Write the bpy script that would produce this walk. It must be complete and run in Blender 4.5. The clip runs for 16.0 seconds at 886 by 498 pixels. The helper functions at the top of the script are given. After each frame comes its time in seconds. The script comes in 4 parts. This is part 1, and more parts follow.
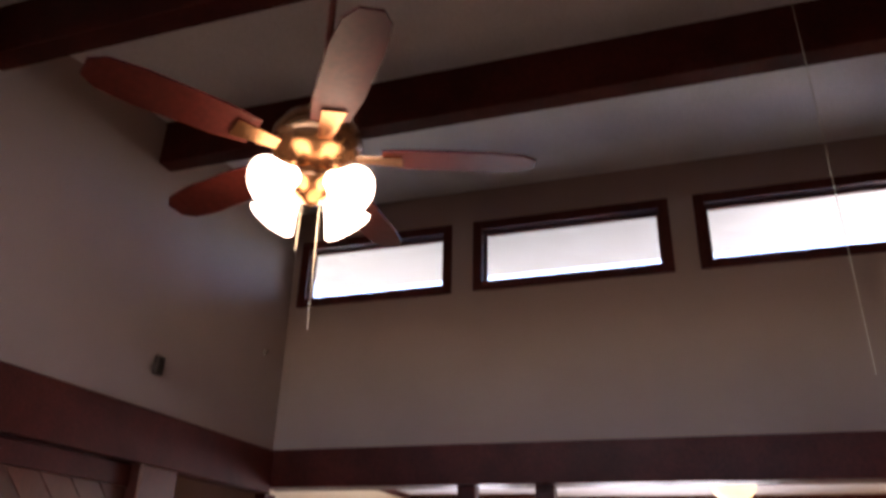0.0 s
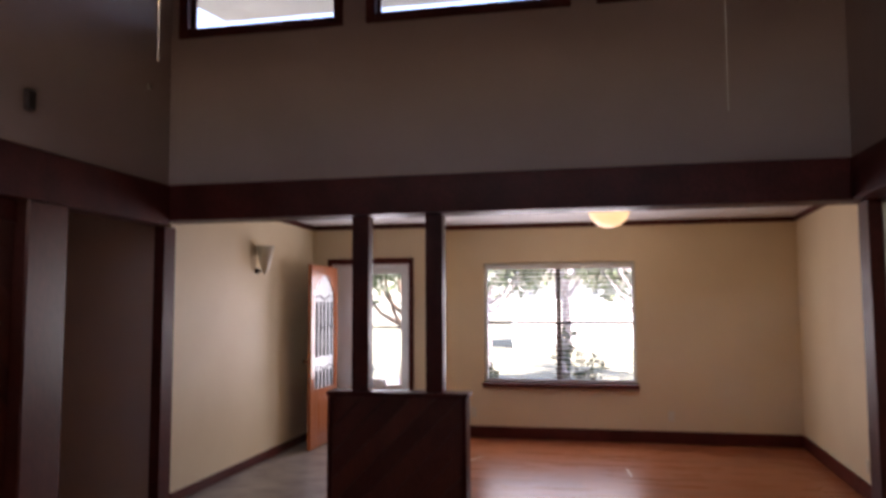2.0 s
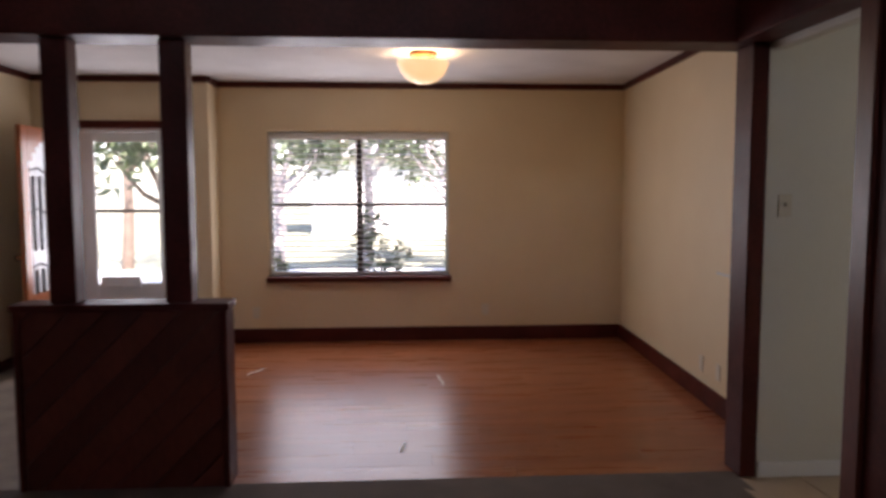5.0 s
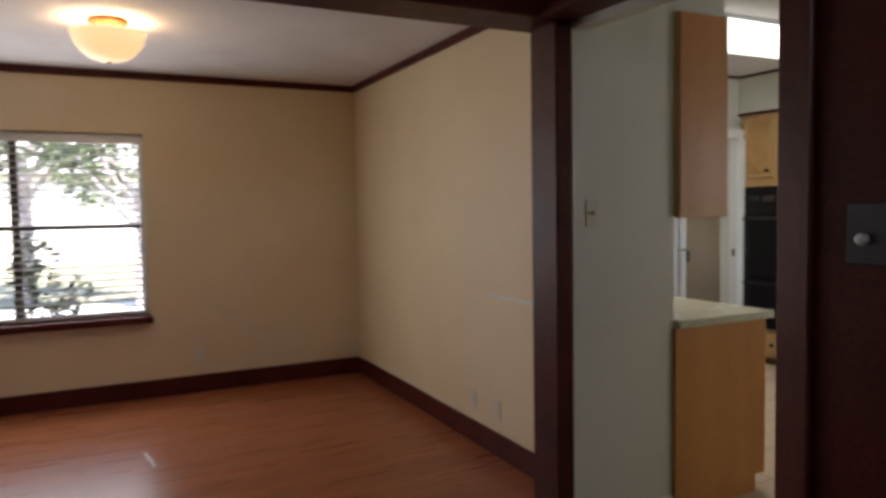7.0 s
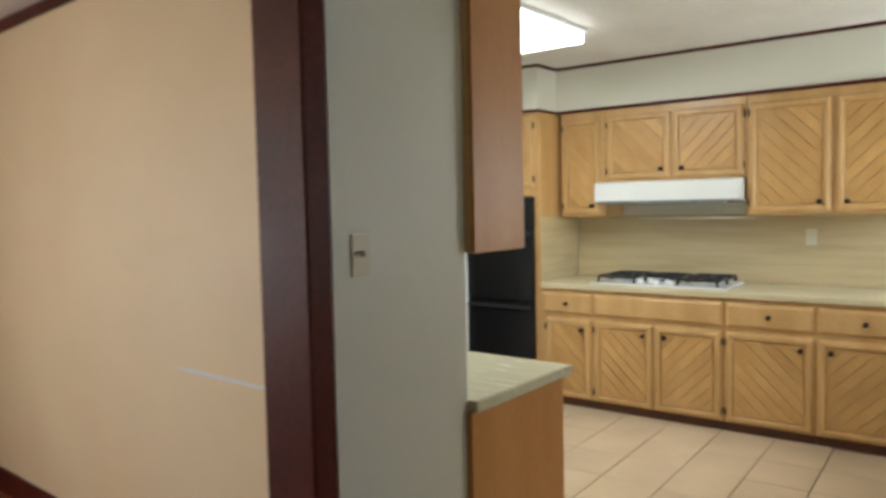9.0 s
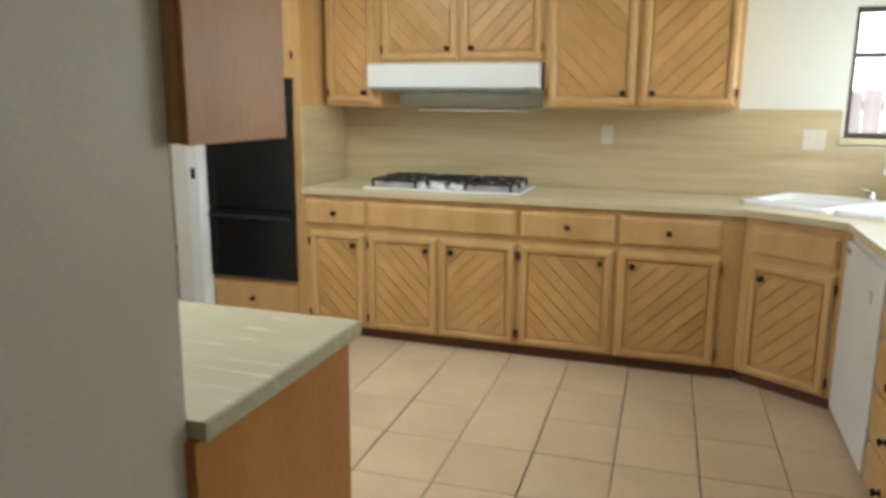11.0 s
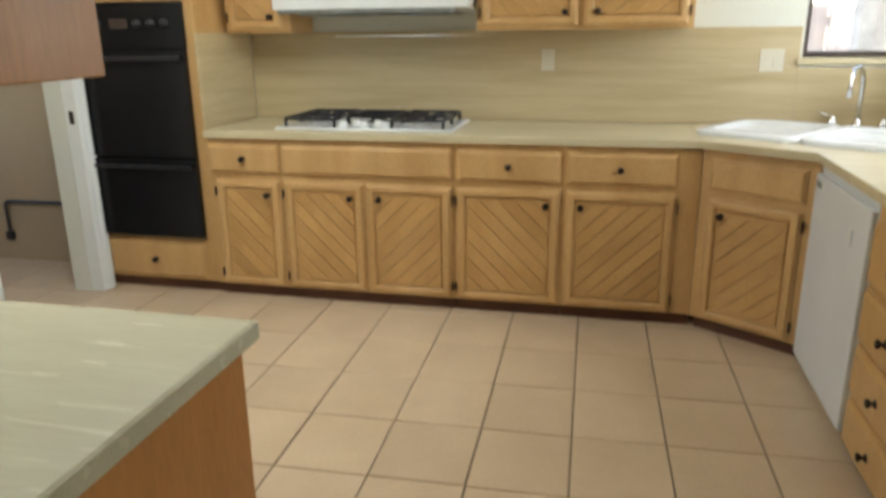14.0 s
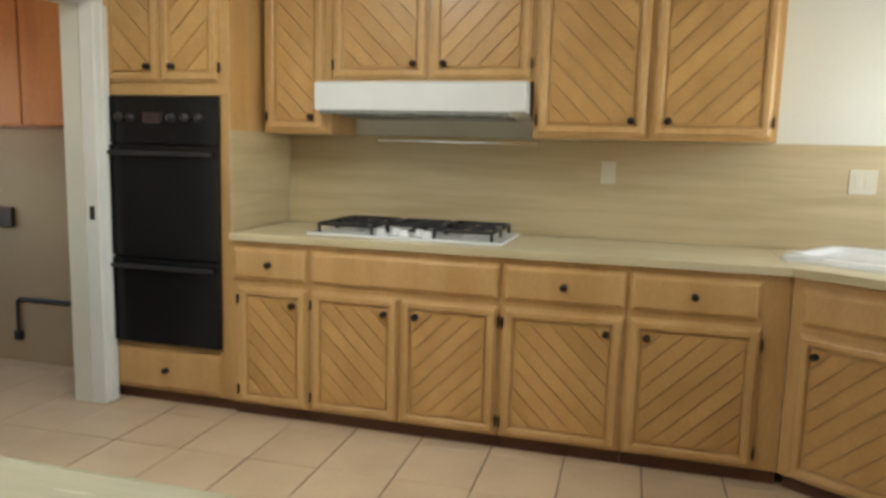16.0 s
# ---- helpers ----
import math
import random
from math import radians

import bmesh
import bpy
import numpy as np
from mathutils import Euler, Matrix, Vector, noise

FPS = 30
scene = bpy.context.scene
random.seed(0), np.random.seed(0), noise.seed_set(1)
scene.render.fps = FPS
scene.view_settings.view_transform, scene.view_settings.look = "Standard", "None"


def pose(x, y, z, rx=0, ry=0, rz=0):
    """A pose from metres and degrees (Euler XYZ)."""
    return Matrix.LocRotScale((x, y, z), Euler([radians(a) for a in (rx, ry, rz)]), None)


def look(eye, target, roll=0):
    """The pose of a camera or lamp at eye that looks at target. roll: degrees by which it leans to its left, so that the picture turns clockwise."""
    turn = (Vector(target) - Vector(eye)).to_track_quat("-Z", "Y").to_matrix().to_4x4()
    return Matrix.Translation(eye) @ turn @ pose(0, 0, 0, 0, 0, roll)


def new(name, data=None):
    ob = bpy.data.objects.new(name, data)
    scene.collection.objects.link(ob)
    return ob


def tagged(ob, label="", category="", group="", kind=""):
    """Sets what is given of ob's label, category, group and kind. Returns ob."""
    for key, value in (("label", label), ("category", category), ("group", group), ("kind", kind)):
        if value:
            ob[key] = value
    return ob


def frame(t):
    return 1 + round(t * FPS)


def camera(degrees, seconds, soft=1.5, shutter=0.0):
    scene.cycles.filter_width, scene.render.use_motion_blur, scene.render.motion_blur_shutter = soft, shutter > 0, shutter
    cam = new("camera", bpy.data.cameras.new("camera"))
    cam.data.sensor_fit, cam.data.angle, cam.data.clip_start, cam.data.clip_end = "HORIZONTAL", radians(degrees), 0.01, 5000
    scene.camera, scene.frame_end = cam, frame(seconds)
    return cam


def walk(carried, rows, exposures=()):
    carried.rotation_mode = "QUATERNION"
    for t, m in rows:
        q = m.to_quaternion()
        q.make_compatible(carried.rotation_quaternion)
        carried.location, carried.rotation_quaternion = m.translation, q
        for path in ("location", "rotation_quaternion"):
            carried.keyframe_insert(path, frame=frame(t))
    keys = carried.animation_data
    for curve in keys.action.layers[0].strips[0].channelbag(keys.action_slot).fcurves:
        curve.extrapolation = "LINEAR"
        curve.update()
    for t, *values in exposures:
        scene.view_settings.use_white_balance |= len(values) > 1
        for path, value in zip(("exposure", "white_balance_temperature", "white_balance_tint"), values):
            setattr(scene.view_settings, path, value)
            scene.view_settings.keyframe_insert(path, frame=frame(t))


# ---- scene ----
cam = camera(62.5, 16.0, soft=3.2, shutter=0.5)
PATH = [
    (0, (-1.966, -5.202, 1.602), (-2.552, -3.483, 2.440), 1.59),
    (0.5, (-1.925, -5.185, 1.650), (-2.503, -3.389, 2.314), 0.53),
    (1, (-1.904, -5.154, 1.592), (-2.423, -3.291, 2.104), -0.19),
    (1.5, (-1.840, -5.188, 1.545), (-2.304, -3.272, 1.884), -0.78),
    (2, (-1.814, -5.213, 1.581), (-2.215, -3.259, 1.735), -0.27),
    (2.5, (-1.791, -5.085, 1.575), (-2.139, -3.116, 1.592), -0.35),
    (3, (-1.801, -4.949, 1.536), (-2.105, -2.974, 1.468), -0.25),
    (5.5, (-1.922, -3.381, 1.507), (-1.609, -1.413, 1.341), -0.26),
    (6, (-1.974, -3.120, 1.490), (-1.455, -1.195, 1.334), -0.51),
    (6.5, (-1.955, -2.853, 1.488), (-1.240, -0.991, 1.348), -0.52),
    (7, (-1.934, -2.592, 1.473), (-1.008, -0.823, 1.360), -0.93),
    (7.5, (-1.900, -2.289, 1.534), (-0.770, -0.643, 1.421), -1.70),
    (8, (-1.743, -2.034, 1.574), (-0.464, -0.501, 1.465), -2.27),
    (8.5, (-1.562, -1.716, 1.566), (-0.117, -0.336, 1.465), -2.24),
    (9, (-1.301, -1.433, 1.564), (0.287, -0.223, 1.445), -1.24),
    (11.5, (-0.275, -0.829, 1.455), (1.597, -0.356, 0.935), 0.64),
    (12, (-0.226, -0.811, 1.437), (1.595, -0.423, 0.707), 0.25),
    (12.5, (-0.211, -0.789, 1.435), (1.539, -0.446, 0.528), -0.05),
    (13, (-0.153, -0.783, 1.431), (1.591, -0.416, 0.523), -0.98),
    (13.5, (-0.029, -0.771, 1.460), (1.777, -0.370, 0.700), -1.15),
    (14, (0.068, -0.742, 1.462), (1.935, -0.319, 0.885), -0.65),
    (14.5, (0.167, -0.719, 1.444), (2.064, -0.260, 1.010), -0.42),
    (15, (0.264, -0.682, 1.413), (2.175, -0.199, 1.072), 0.20),
    (15.5, (0.365, -0.644, 1.394), (2.276, -0.136, 1.094), 0.87),
    (16, (0.469, -0.599, 1.382), (2.378, -0.067, 1.114), 1.51),
]
EXPO = [(0.0, 3.62, 6550, 29), (1.0, 3.1, 6600, 29), (2.0, 2.75, 6650, 29), (3.2, 2.7, 6650, 27), (6.0, 2.36, 6550, 23), (7.0, 2.5, 6550, 17), (8.0, 3.3, 6600, 12), (9.0, 3.4, 6500, 10), (11.5, 3.28, 6500, 10), (13.0, 3.31, 6550, 10), (16.0, 3.05, 6950, 12)]
walk(cam, [(t, look(e, g, r)) for t, e, g, r in PATH], EXPO)

# ---- world, sun and large lights ----
world = bpy.data.worlds.new("sky")
scene.world = world
world.use_nodes = True
wn = world.node_tree
sky = wn.nodes.new("ShaderNodeTexSky")
sky.sky_type, sky.sun_disc = "NISHITA", False
sky.sun_elevation, sky.sun_rotation = radians(55), radians(155)
wn.links.new(sky.outputs[0], wn.nodes["Background"].inputs[0])
wn.nodes["Background"].inputs[1].default_value = 0.15


def lamp(name, kind, energy, colour, m, size=0.1, size_y=None, angle=None):
    li = bpy.data.lights.new(name, kind)
    li.energy, li.color = energy, colour
    if kind == "AREA":
        li.size = size
        if size_y:
            li.shape, li.size_y = "RECTANGLE", size_y
    elif kind == "SUN":
        li.angle = radians(angle or 0.5)
    else:
        li.shadow_soft_size = size
    ob = new(name, li)
    ob.matrix_world = m
    return ob


lamp("sun", "SUN", 5.0, (1.0, 0.95, 0.87), pose(0, 0, 30, 35, 0, 25), angle=0.5)
FLUOR_W, DOME_W, FAN_W = 2.75, 2.0, 0.52
lamp("fluorescent_lamp", "AREA", FLUOR_W, (0.94, 1.0, 0.98), pose(2.22, 0.89, 2.535), 1.2, 0.46)
lamp("window_daylight", "AREA", 4.8, (0.93, 0.96, 1.0), pose(-2.2275, 3.572, 1.37, -90), 1.74, 1.38)
lamp("door_daylight", "AREA", 2.2, (0.93, 0.96, 1.0), pose(-4.37, 3.30, 1.30, -90), 0.56, 1.3)
# Added lamp in the unseen south window, brightening the sink corner and worktop
lamp("added_sink_daylight", "AREA", 2.35, (0.90, 0.97, 1.0), pose(3.35, -2.285, 1.66, 90), 1.3, 0.7)
lamp("dome_lamp", "POINT", DOME_W, (1.0, 0.72, 0.42), pose(-1.65, 1.97, 2.43), 0.06)
lamp("fan_lamp", "POINT", FAN_W, (1.0, 0.72, 0.45), pose(-2.89, -3.55, 2.47), 0.12)


# ---- materials ----
def mat(name, c1, c2=None, rough=0.6, scale=4.0, bump=0.0, bscale=60.0, metal=0.0, stretch=(1, 1, 1), spread=(0.35, 0.65),
        rvar=0.0, coat=0.0, fine=0.0, fscale=120.0, per=0.0, spec=0.5, detail=5.0):
    """Two colours mixed by a broad noise, a fine grain over it, a bump, and a shift from piece to piece."""
    m = bpy.data.materials.new(name)
    m.use_nodes = True
    nt, b = m.node_tree, m.node_tree.nodes["Principled BSDF"]
    b.inputs["Roughness"].default_value, b.inputs["Metallic"].default_value = rough, metal
    b.inputs["Coat Weight"].default_value = coat
    b.inputs["Specular IOR Level"].default_value = spec
    b.inputs["Coat Roughness"].default_value = 0.12
    c2 = c2 or tuple(v * 0.88 for v in c1)
    tc = nt.nodes.new("ShaderNodeTexCoord")
    mp = nt.nodes.new("ShaderNodeMapping")
    mp.inputs["Scale"].default_value = stretch
    geo = nt.nodes.new("ShaderNodeNewGeometry")
    nt.links.new(geo.outputs["Position"] if per == 0 else tc.outputs["Object"], mp.inputs["Vector"])

    def noise_at(s, det=detail):
        n = nt.nodes.new("ShaderNodeTexNoise")
        n.inputs["Scale"].default_value, n.inputs["Detail"].default_value = s, det
        nt.links.new(mp.outputs[0], n.inputs["Vector"])
        return n

    n1 = noise_at(scale)
    ramp = nt.nodes.new("ShaderNodeValToRGB")
    ramp.color_ramp.elements[0].position, ramp.color_ramp.elements[1].position = spread
    ramp.color_ramp.elements[0].color, ramp.color_ramp.elements[1].color = (*c2, 1), (*c1, 1)
    nt.links.new(n1.outputs["Fac"], ramp.inputs[0])
    col = ramp.outputs[0]
    if fine:
        n2 = noise_at(fscale, 3.0)
        mr = nt.nodes.new("ShaderNodeMapRange")
        mr.inputs["From Min"].default_value, mr.inputs["From Max"].default_value = 0.3, 0.7
        mr.inputs["To Min"].default_value, mr.inputs["To Max"].default_value = 1 - fine, 1 + fine * 0.4
        nt.links.new(n2.outputs["Fac"], mr.inputs[0])
        mx = nt.nodes.new("ShaderNodeMix")
        mx.data_type, mx.blend_type = "RGBA", "MULTIPLY"
        mx.inputs["Factor"].default_value = 1
        nt.links.new(col, mx.inputs["A"])
        nt.links.new(mr.outputs[0], mx.inputs["B"])
        col = mx.outputs["Result"]
    if per:
        oi = nt.nodes.new("ShaderNodeObjectInfo")
        mr = nt.nodes.new("ShaderNodeMapRange")
        mr.inputs["To Min"].default_value, mr.inputs["To Max"].default_value = 1 - per, 1 + per
        nt.links.new(oi.outputs["Random"], mr.inputs[0])
        mx = nt.nodes.new("ShaderNodeMix")
        mx.data_type, mx.blend_type = "RGBA", "MULTIPLY"
        mx.inputs["Factor"].default_value = 1
        nt.links.new(col, mx.inputs["A"])
        nt.links.new(mr.outputs[0], mx.inputs["B"])
        col = mx.outputs["Result"]
        av = nt.nodes.new("ShaderNodeVectorMath")
        av.operation = "SCALE"
        cx = nt.nodes.new("ShaderNodeCombineXYZ")
        for i in range(3):
            nt.links.new(oi.outputs["Random"], cx.inputs[i])
        av.inputs["Scale"].default_value = 37.0
        nt.links.new(cx.outputs[0], av.inputs[0])
        nt.links.new(av.outputs[0], mp.inputs["Location"])
    nt.links.new(col, b.inputs["Base Color"])
    if rvar:
        mr = nt.nodes.new("ShaderNodeMapRange")
        mr.inputs["To Min"].default_value, mr.inputs["To Max"].default_value = max(0.02, rough - rvar), min(1, rough + rvar)
        nt.links.new(noise_at(scale * 2.3).outputs["Fac"], mr.inputs[0])
        nt.links.new(mr.outputs[0], b.inputs["Roughness"])
    if bump:
        bn = noise_at(bscale, 4.0)
        bp = nt.nodes.new("ShaderNodeBump")
        bp.inputs["Strength"].default_value, bp.inputs["Distance"].default_value = bump, 0.01
        nt.links.new(bn.outputs["Fac"], bp.inputs["Height"])
        nt.links.new(bp.outputs[0], b.inputs["Normal"])
    return m


def glow(name, colour, strength):
    m = bpy.data.materials.new(name)
    m.use_nodes = True
    b = m.node_tree.nodes["Principled BSDF"]
    b.inputs["Base Color"].default_value = (0.9, 0.88, 0.82, 1)
    b.inputs["Emission Color"].default_value, b.inputs["Emission Strength"].default_value = (*colour, 1), strength
    return m


def glass(name, tint=(1, 1, 1), rough=0.0):
    m = bpy.data.materials.new(name)
    m.use_nodes = True
    nt = m.node_tree
    nt.nodes.remove(nt.nodes["Principled BSDF"])
    tr, gl, mx, fr = (nt.nodes.new("ShaderNode" + k) for k in ("BsdfTransparent", "BsdfGlossy", "MixShader", "Fresnel"))
    tr.inputs[0].default_value, gl.inputs["Roughness"].default_value = (*tint, 1), rough
    fr.inputs[0].default_value = 1.45
    nt.links.new(fr.outputs[0], mx.inputs[0])
    nt.links.new(tr.outputs[0], mx.inputs[1])
    nt.links.new(gl.outputs[0], mx.inputs[2])
    nt.links.new(mx.outputs[0], nt.nodes["Material Output"].inputs[0])
    return m


CREAM = mat("cream_paint", (0.74, 0.62, 0.41), (0.70, 0.575, 0.37), 0.55, 1.3, 0.10, 90, fine=0.03, rvar=0.08)
# Off-white walls: the living room's dimness is put into this base colour
DIMOFFWHITE = mat("dimmed_off_white_paint", (0.37, 0.268, 0.232), (0.33, 0.238, 0.205), 0.6, 1.1, 0.12, 90, fine=0.03, rvar=0.08)
KITWHITE = mat("kitchen_white_paint", (0.70, 0.70, 0.62), (0.66, 0.66, 0.58), 0.5, 1.4, 0.10, 90, fine=0.03, rvar=0.08)
TRIMWHITE = mat("white_trim_paint", (0.78, 0.80, 0.78), (0.73, 0.75, 0.73), 0.35, 3, 0.04, 60, rvar=0.1)
CEIL = mat("textured_ceiling", (0.78, 0.77, 0.75), (0.70, 0.69, 0.67), 0.9, 2.0, 0.9, 55, fine=0.10, fscale=70)
DARKWOOD = mat("dark_stained_wood", (0.098, 0.017, 0.011), (0.06, 0.0105, 0.007), 0.45, 3.0, 0.12, 40, stretch=(1, 1, 1), fine=0.25,
               fscale=50, rvar=0.12, spec=0.18)
DARKBOARD = mat("dark_panel_board", (0.14, 0.032, 0.018), (0.085, 0.019, 0.011), 0.34, 3.0, 0.10, 40, stretch=(1, 1, 0.4), fine=0.25, fscale=50,
                rvar=0.1, per=0.28)
CARPET = mat("grey_brown_carpet", (0.27, 0.23, 0.20), (0.21, 0.175, 0.15), 0.95, 3.0, 1.0, 260, fine=0.35, fscale=330, spec=0.1)
LAMINATE = mat("red_brown_laminate", (0.36, 0.125, 0.052), (0.27, 0.085, 0.034), 0.29, 2.5, 0.02, 80, stretch=(0.25, 3.2, 1), fine=0.16, fscale=40,
               rvar=0.07, per=0.06, spec=0.32)
VINYL = mat("grey_stone_vinyl", (0.33, 0.29, 0.25), (0.19, 0.165, 0.14), 0.35, 3.5, 0.05, 60, fine=0.12, fscale=40, rvar=0.1)
TILE = mat("beige_floor_tile", (0.60, 0.46, 0.31), (0.53, 0.40, 0.265), 0.33, 3.0, 0.06, 50, fine=0.05, fscale=60, rvar=0.1, per=0.05)
GROUT = mat("dark_grout", (0.24, 0.175, 0.12), (0.15, 0.11, 0.075), 0.9, 9.0, 0.4, 200)
OAK = mat("honey_oak", (0.62, 0.39, 0.165), (0.53, 0.315, 0.12), 0.36, 2.2, 0.05, 60, stretch=(3, 3, 0.5), fine=0.14, fscale=70, rvar=0.08, coat=0.15)
OAKBOARD = mat("honey_oak_board", (0.595, 0.355, 0.135), (0.50, 0.285, 0.098), 0.36, 2.6, 0.05, 60, stretch=(2, 2, 1), fine=0.14, fscale=80, rvar=0.08,
               per=0.08, coat=0.15)
PLYEND = mat("orange_veneer", (0.60, 0.275, 0.075), (0.50, 0.21, 0.05), 0.42, 2.0, 0.04, 60, stretch=(2, 2, 0.35), fine=0.12, fscale=60, rvar=0.08)
TOEKICK = mat("dark_toe_kick", (0.13, 0.05, 0.027), (0.085, 0.032, 0.018), 0.6, 4, 0.1, 60)
COUNTER = mat("streaked_beige_laminate", (0.62, 0.545, 0.35), (0.50, 0.42, 0.25), 0.30, 2.0, 0.02, 60, stretch=(7, 0.6, 7), spread=(0.25, 0.6), fine=0.06,
              fscale=18, rvar=0.05)
SPLASH = mat("streaked_tan_laminate", (0.54, 0.44, 0.265), (0.43, 0.335, 0.185), 0.33, 2.0, 0.02, 60, stretch=(1, 0.6, 9), spread=(0.25, 0.6), fine=0.06,
             fscale=14, rvar=0.05)
PENTOP = mat("pale_green_laminate", (0.60, 0.585, 0.43), (0.55, 0.53, 0.38), 0.26, 2.0, 0.02, 60, stretch=(7, 0.7, 7), spread=(0.25, 0.6), fine=0.06,
             fscale=18, rvar=0.05)
BLACKGLASS = mat("black_oven_enamel", (0.008, 0.008, 0.010), (0.006, 0.006, 0.007), 0.24, 4, rvar=0.05, spec=0.3)
BLACKMETAL = mat("black_cast_iron", (0.02, 0.02, 0.024), (0.012, 0.012, 0.014), 0.45, 20, 0.2, 120)
KNOB = mat("oil_bronze_knob", (0.035, 0.022, 0.015), (0.02, 0.013, 0.01), 0.35, 30, metal=0.6)
HINGE = mat("dark_hinge", (0.03, 0.02, 0.014), (0.02, 0.013, 0.01), 0.45, 30, metal=0.5)
WHITEENAMEL = mat("white_enamel", (0.80, 0.83, 0.84), (0.76, 0.79, 0.80), 0.22, 3, rvar=0.05)
DWWHITE = mat("white_appliance", (0.70, 0.73, 0.75), (0.66, 0.69, 0.71), 0.35, 3, 0.05, 150, rvar=0.06)
HOODGREY = mat("grey_hood_filter", (0.28, 0.30, 0.29), (0.2, 0.21, 0.21), 0.4, 30, metal=0.4)
CHROME = mat("chrome", (0.75, 0.76, 0.78), (0.68, 0.69, 0.71), 0.10, 6, metal=1.0)
BRASS = mat("antique_brass", (0.36, 0.17, 0.07), (0.25, 0.11, 0.045), 0.25, 12, metal=0.9, rvar=0.08)
PLASTIC = mat("ivory_plastic", (0.66, 0.62, 0.50), (0.62, 0.58, 0.46), 0.4, 8)
WHITEPLASTIC = mat("white_plastic", (0.75, 0.76, 0.74), (0.70, 0.71, 0.69), 0.4, 8)
BROWNPLASTIC = mat("brown_plastic", (0.06, 0.035, 0.025), (0.045, 0.026, 0.019), 0.5, 10)
SLATMAT = mat("white_blind_slat", (0.74, 0.75, 0.74), (0.70, 0.71, 0.70), 0.45, 4)
DOORWOOD = mat("orange_door_wood", (0.40, 0.12, 0.035), (0.29, 0.08, 0.022), 0.3, 2.5, 0.06, 60, stretch=(3, 3, 0.4), fine=0.2, fscale=60)
ORANGECAB = mat("orange_cabinet_wood", (0.50, 0.18, 0.04), (0.42, 0.13, 0.028), 0.35, 2.5, 0.05, 60, stretch=(3, 3, 0.4), fine=0.15, fscale=60)
# Hall paint is lightened to make up for light that doesn't reach there
HALLPAINT = mat("lightened_pink_beige_hall_paint", (0.66, 0.49, 0.41), (0.60, 0.44, 0.365), 0.6, 1.2, 0.1, 90, fine=0.03)
LAUNDRYTAN = mat("tan_laundry_paint", (0.45, 0.345, 0.21), (0.40, 0.30, 0.18), 0.6, 1.2, 0.1, 90, fine=0.03)
BURNERALU = mat("pale_burner_aluminium", (0.62, 0.64, 0.65), (0.54, 0.56, 0.57), 0.35, 20, metal=0.5)
GLASS = glass("window_glass")
FROST = glow("frosted_shade", (1.0, 0.80, 0.55), 1.0)
DOMEGLASS = glow("amber_glass_dome", (1.0, 0.66, 0.30), 0.17)
DIFFUSER = glow("fluorescent_diffuser", (0.95, 1.0, 0.95), 0.5)
# Opaque pale colour stands in for the bright reflection on the door pane
DOORGLASS = mat("pebbled_reflection_glass", (0.80, 0.84, 0.86), (0.62, 0.66, 0.68), 0.15, 25, 0.5, 60)
# Lawn colour is paled so the ground outside looks brighter
GRASS = mat("pale_lawn_grass", (0.28, 0.275, 0.19), (0.19, 0.19, 0.12), 0.95, 3, 1.0, 90, fine=0.4, fscale=120)
CONCRETE = mat("pale_concrete", (0.60, 0.585, 0.55), (0.52, 0.50, 0.47), 0.85, 2, 0.3, 60, fine=0.1)
LEAF = mat("green_leaf", (0.11, 0.15, 0.075), (0.07, 0.10, 0.045), 0.6, 5)
PALEBARK = mat("pale_grey_bark", (0.34, 0.31, 0.31), (0.22, 0.20, 0.20), 0.9, 8, 0.8, 30)
BARK = mat("grey_bark", (0.16, 0.12, 0.09), (0.09, 0.065, 0.05), 0.9, 8, 0.8, 30)
FENCEWOOD = mat("weathered_fence_wood", (0.50, 0.43, 0.41), (0.38, 0.32, 0.30), 0.85, 3, 0.3, 40, stretch=(3, 3, 0.4), fine=0.25, per=0.18)
SOFFITPAINT = mat("grey_soffit_paint", (0.30, 0.30, 0.285), (0.26, 0.26, 0.245), 0.8, 3)
SIDING = mat("pale_siding", (0.72, 0.70, 0.66), (0.66, 0.64, 0.60), 0.8, 3)
ROOFING = mat("grey_shingle", (0.27, 0.26, 0.255), (0.20, 0.195, 0.19), 0.9, 8, 0.5, 60)


# ---- building helpers ----
def part(name, bm, material, parent=None, label="", smooth=False):
    """Links a bmesh as one mesh object under a thing or under a part."""
    me = bpy.data.meshes.new(name)
    bmesh.ops.recalc_face_normals(bm, faces=bm.faces)
    bm.to_mesh(me)
    bm.free()
    me.materials.append(material)
    if smooth:
        me.polygons.foreach_set("use_smooth", [True] * len(me.polygons))
    ob = new(name, me)
    if parent:
        ob.parent = parent
    if label:
        ob["label"] = label
    return ob


def thing(name, m, label, category, group=""):
    ob = new(name)
    ob.empty_display_size = 0.05
    ob.matrix_world = m
    return tagged(ob, label, category, group)


def setting(name, bm, material, label="", category="structure"):
    return tagged(part(name, bm, material), label, category, kind="structure")


def put(bm, other):
    me = bpy.data.meshes.new("tmp")
    other.to_mesh(me)
    other.free()
    bm.from_mesh(me)
    bpy.data.meshes.remove(me)


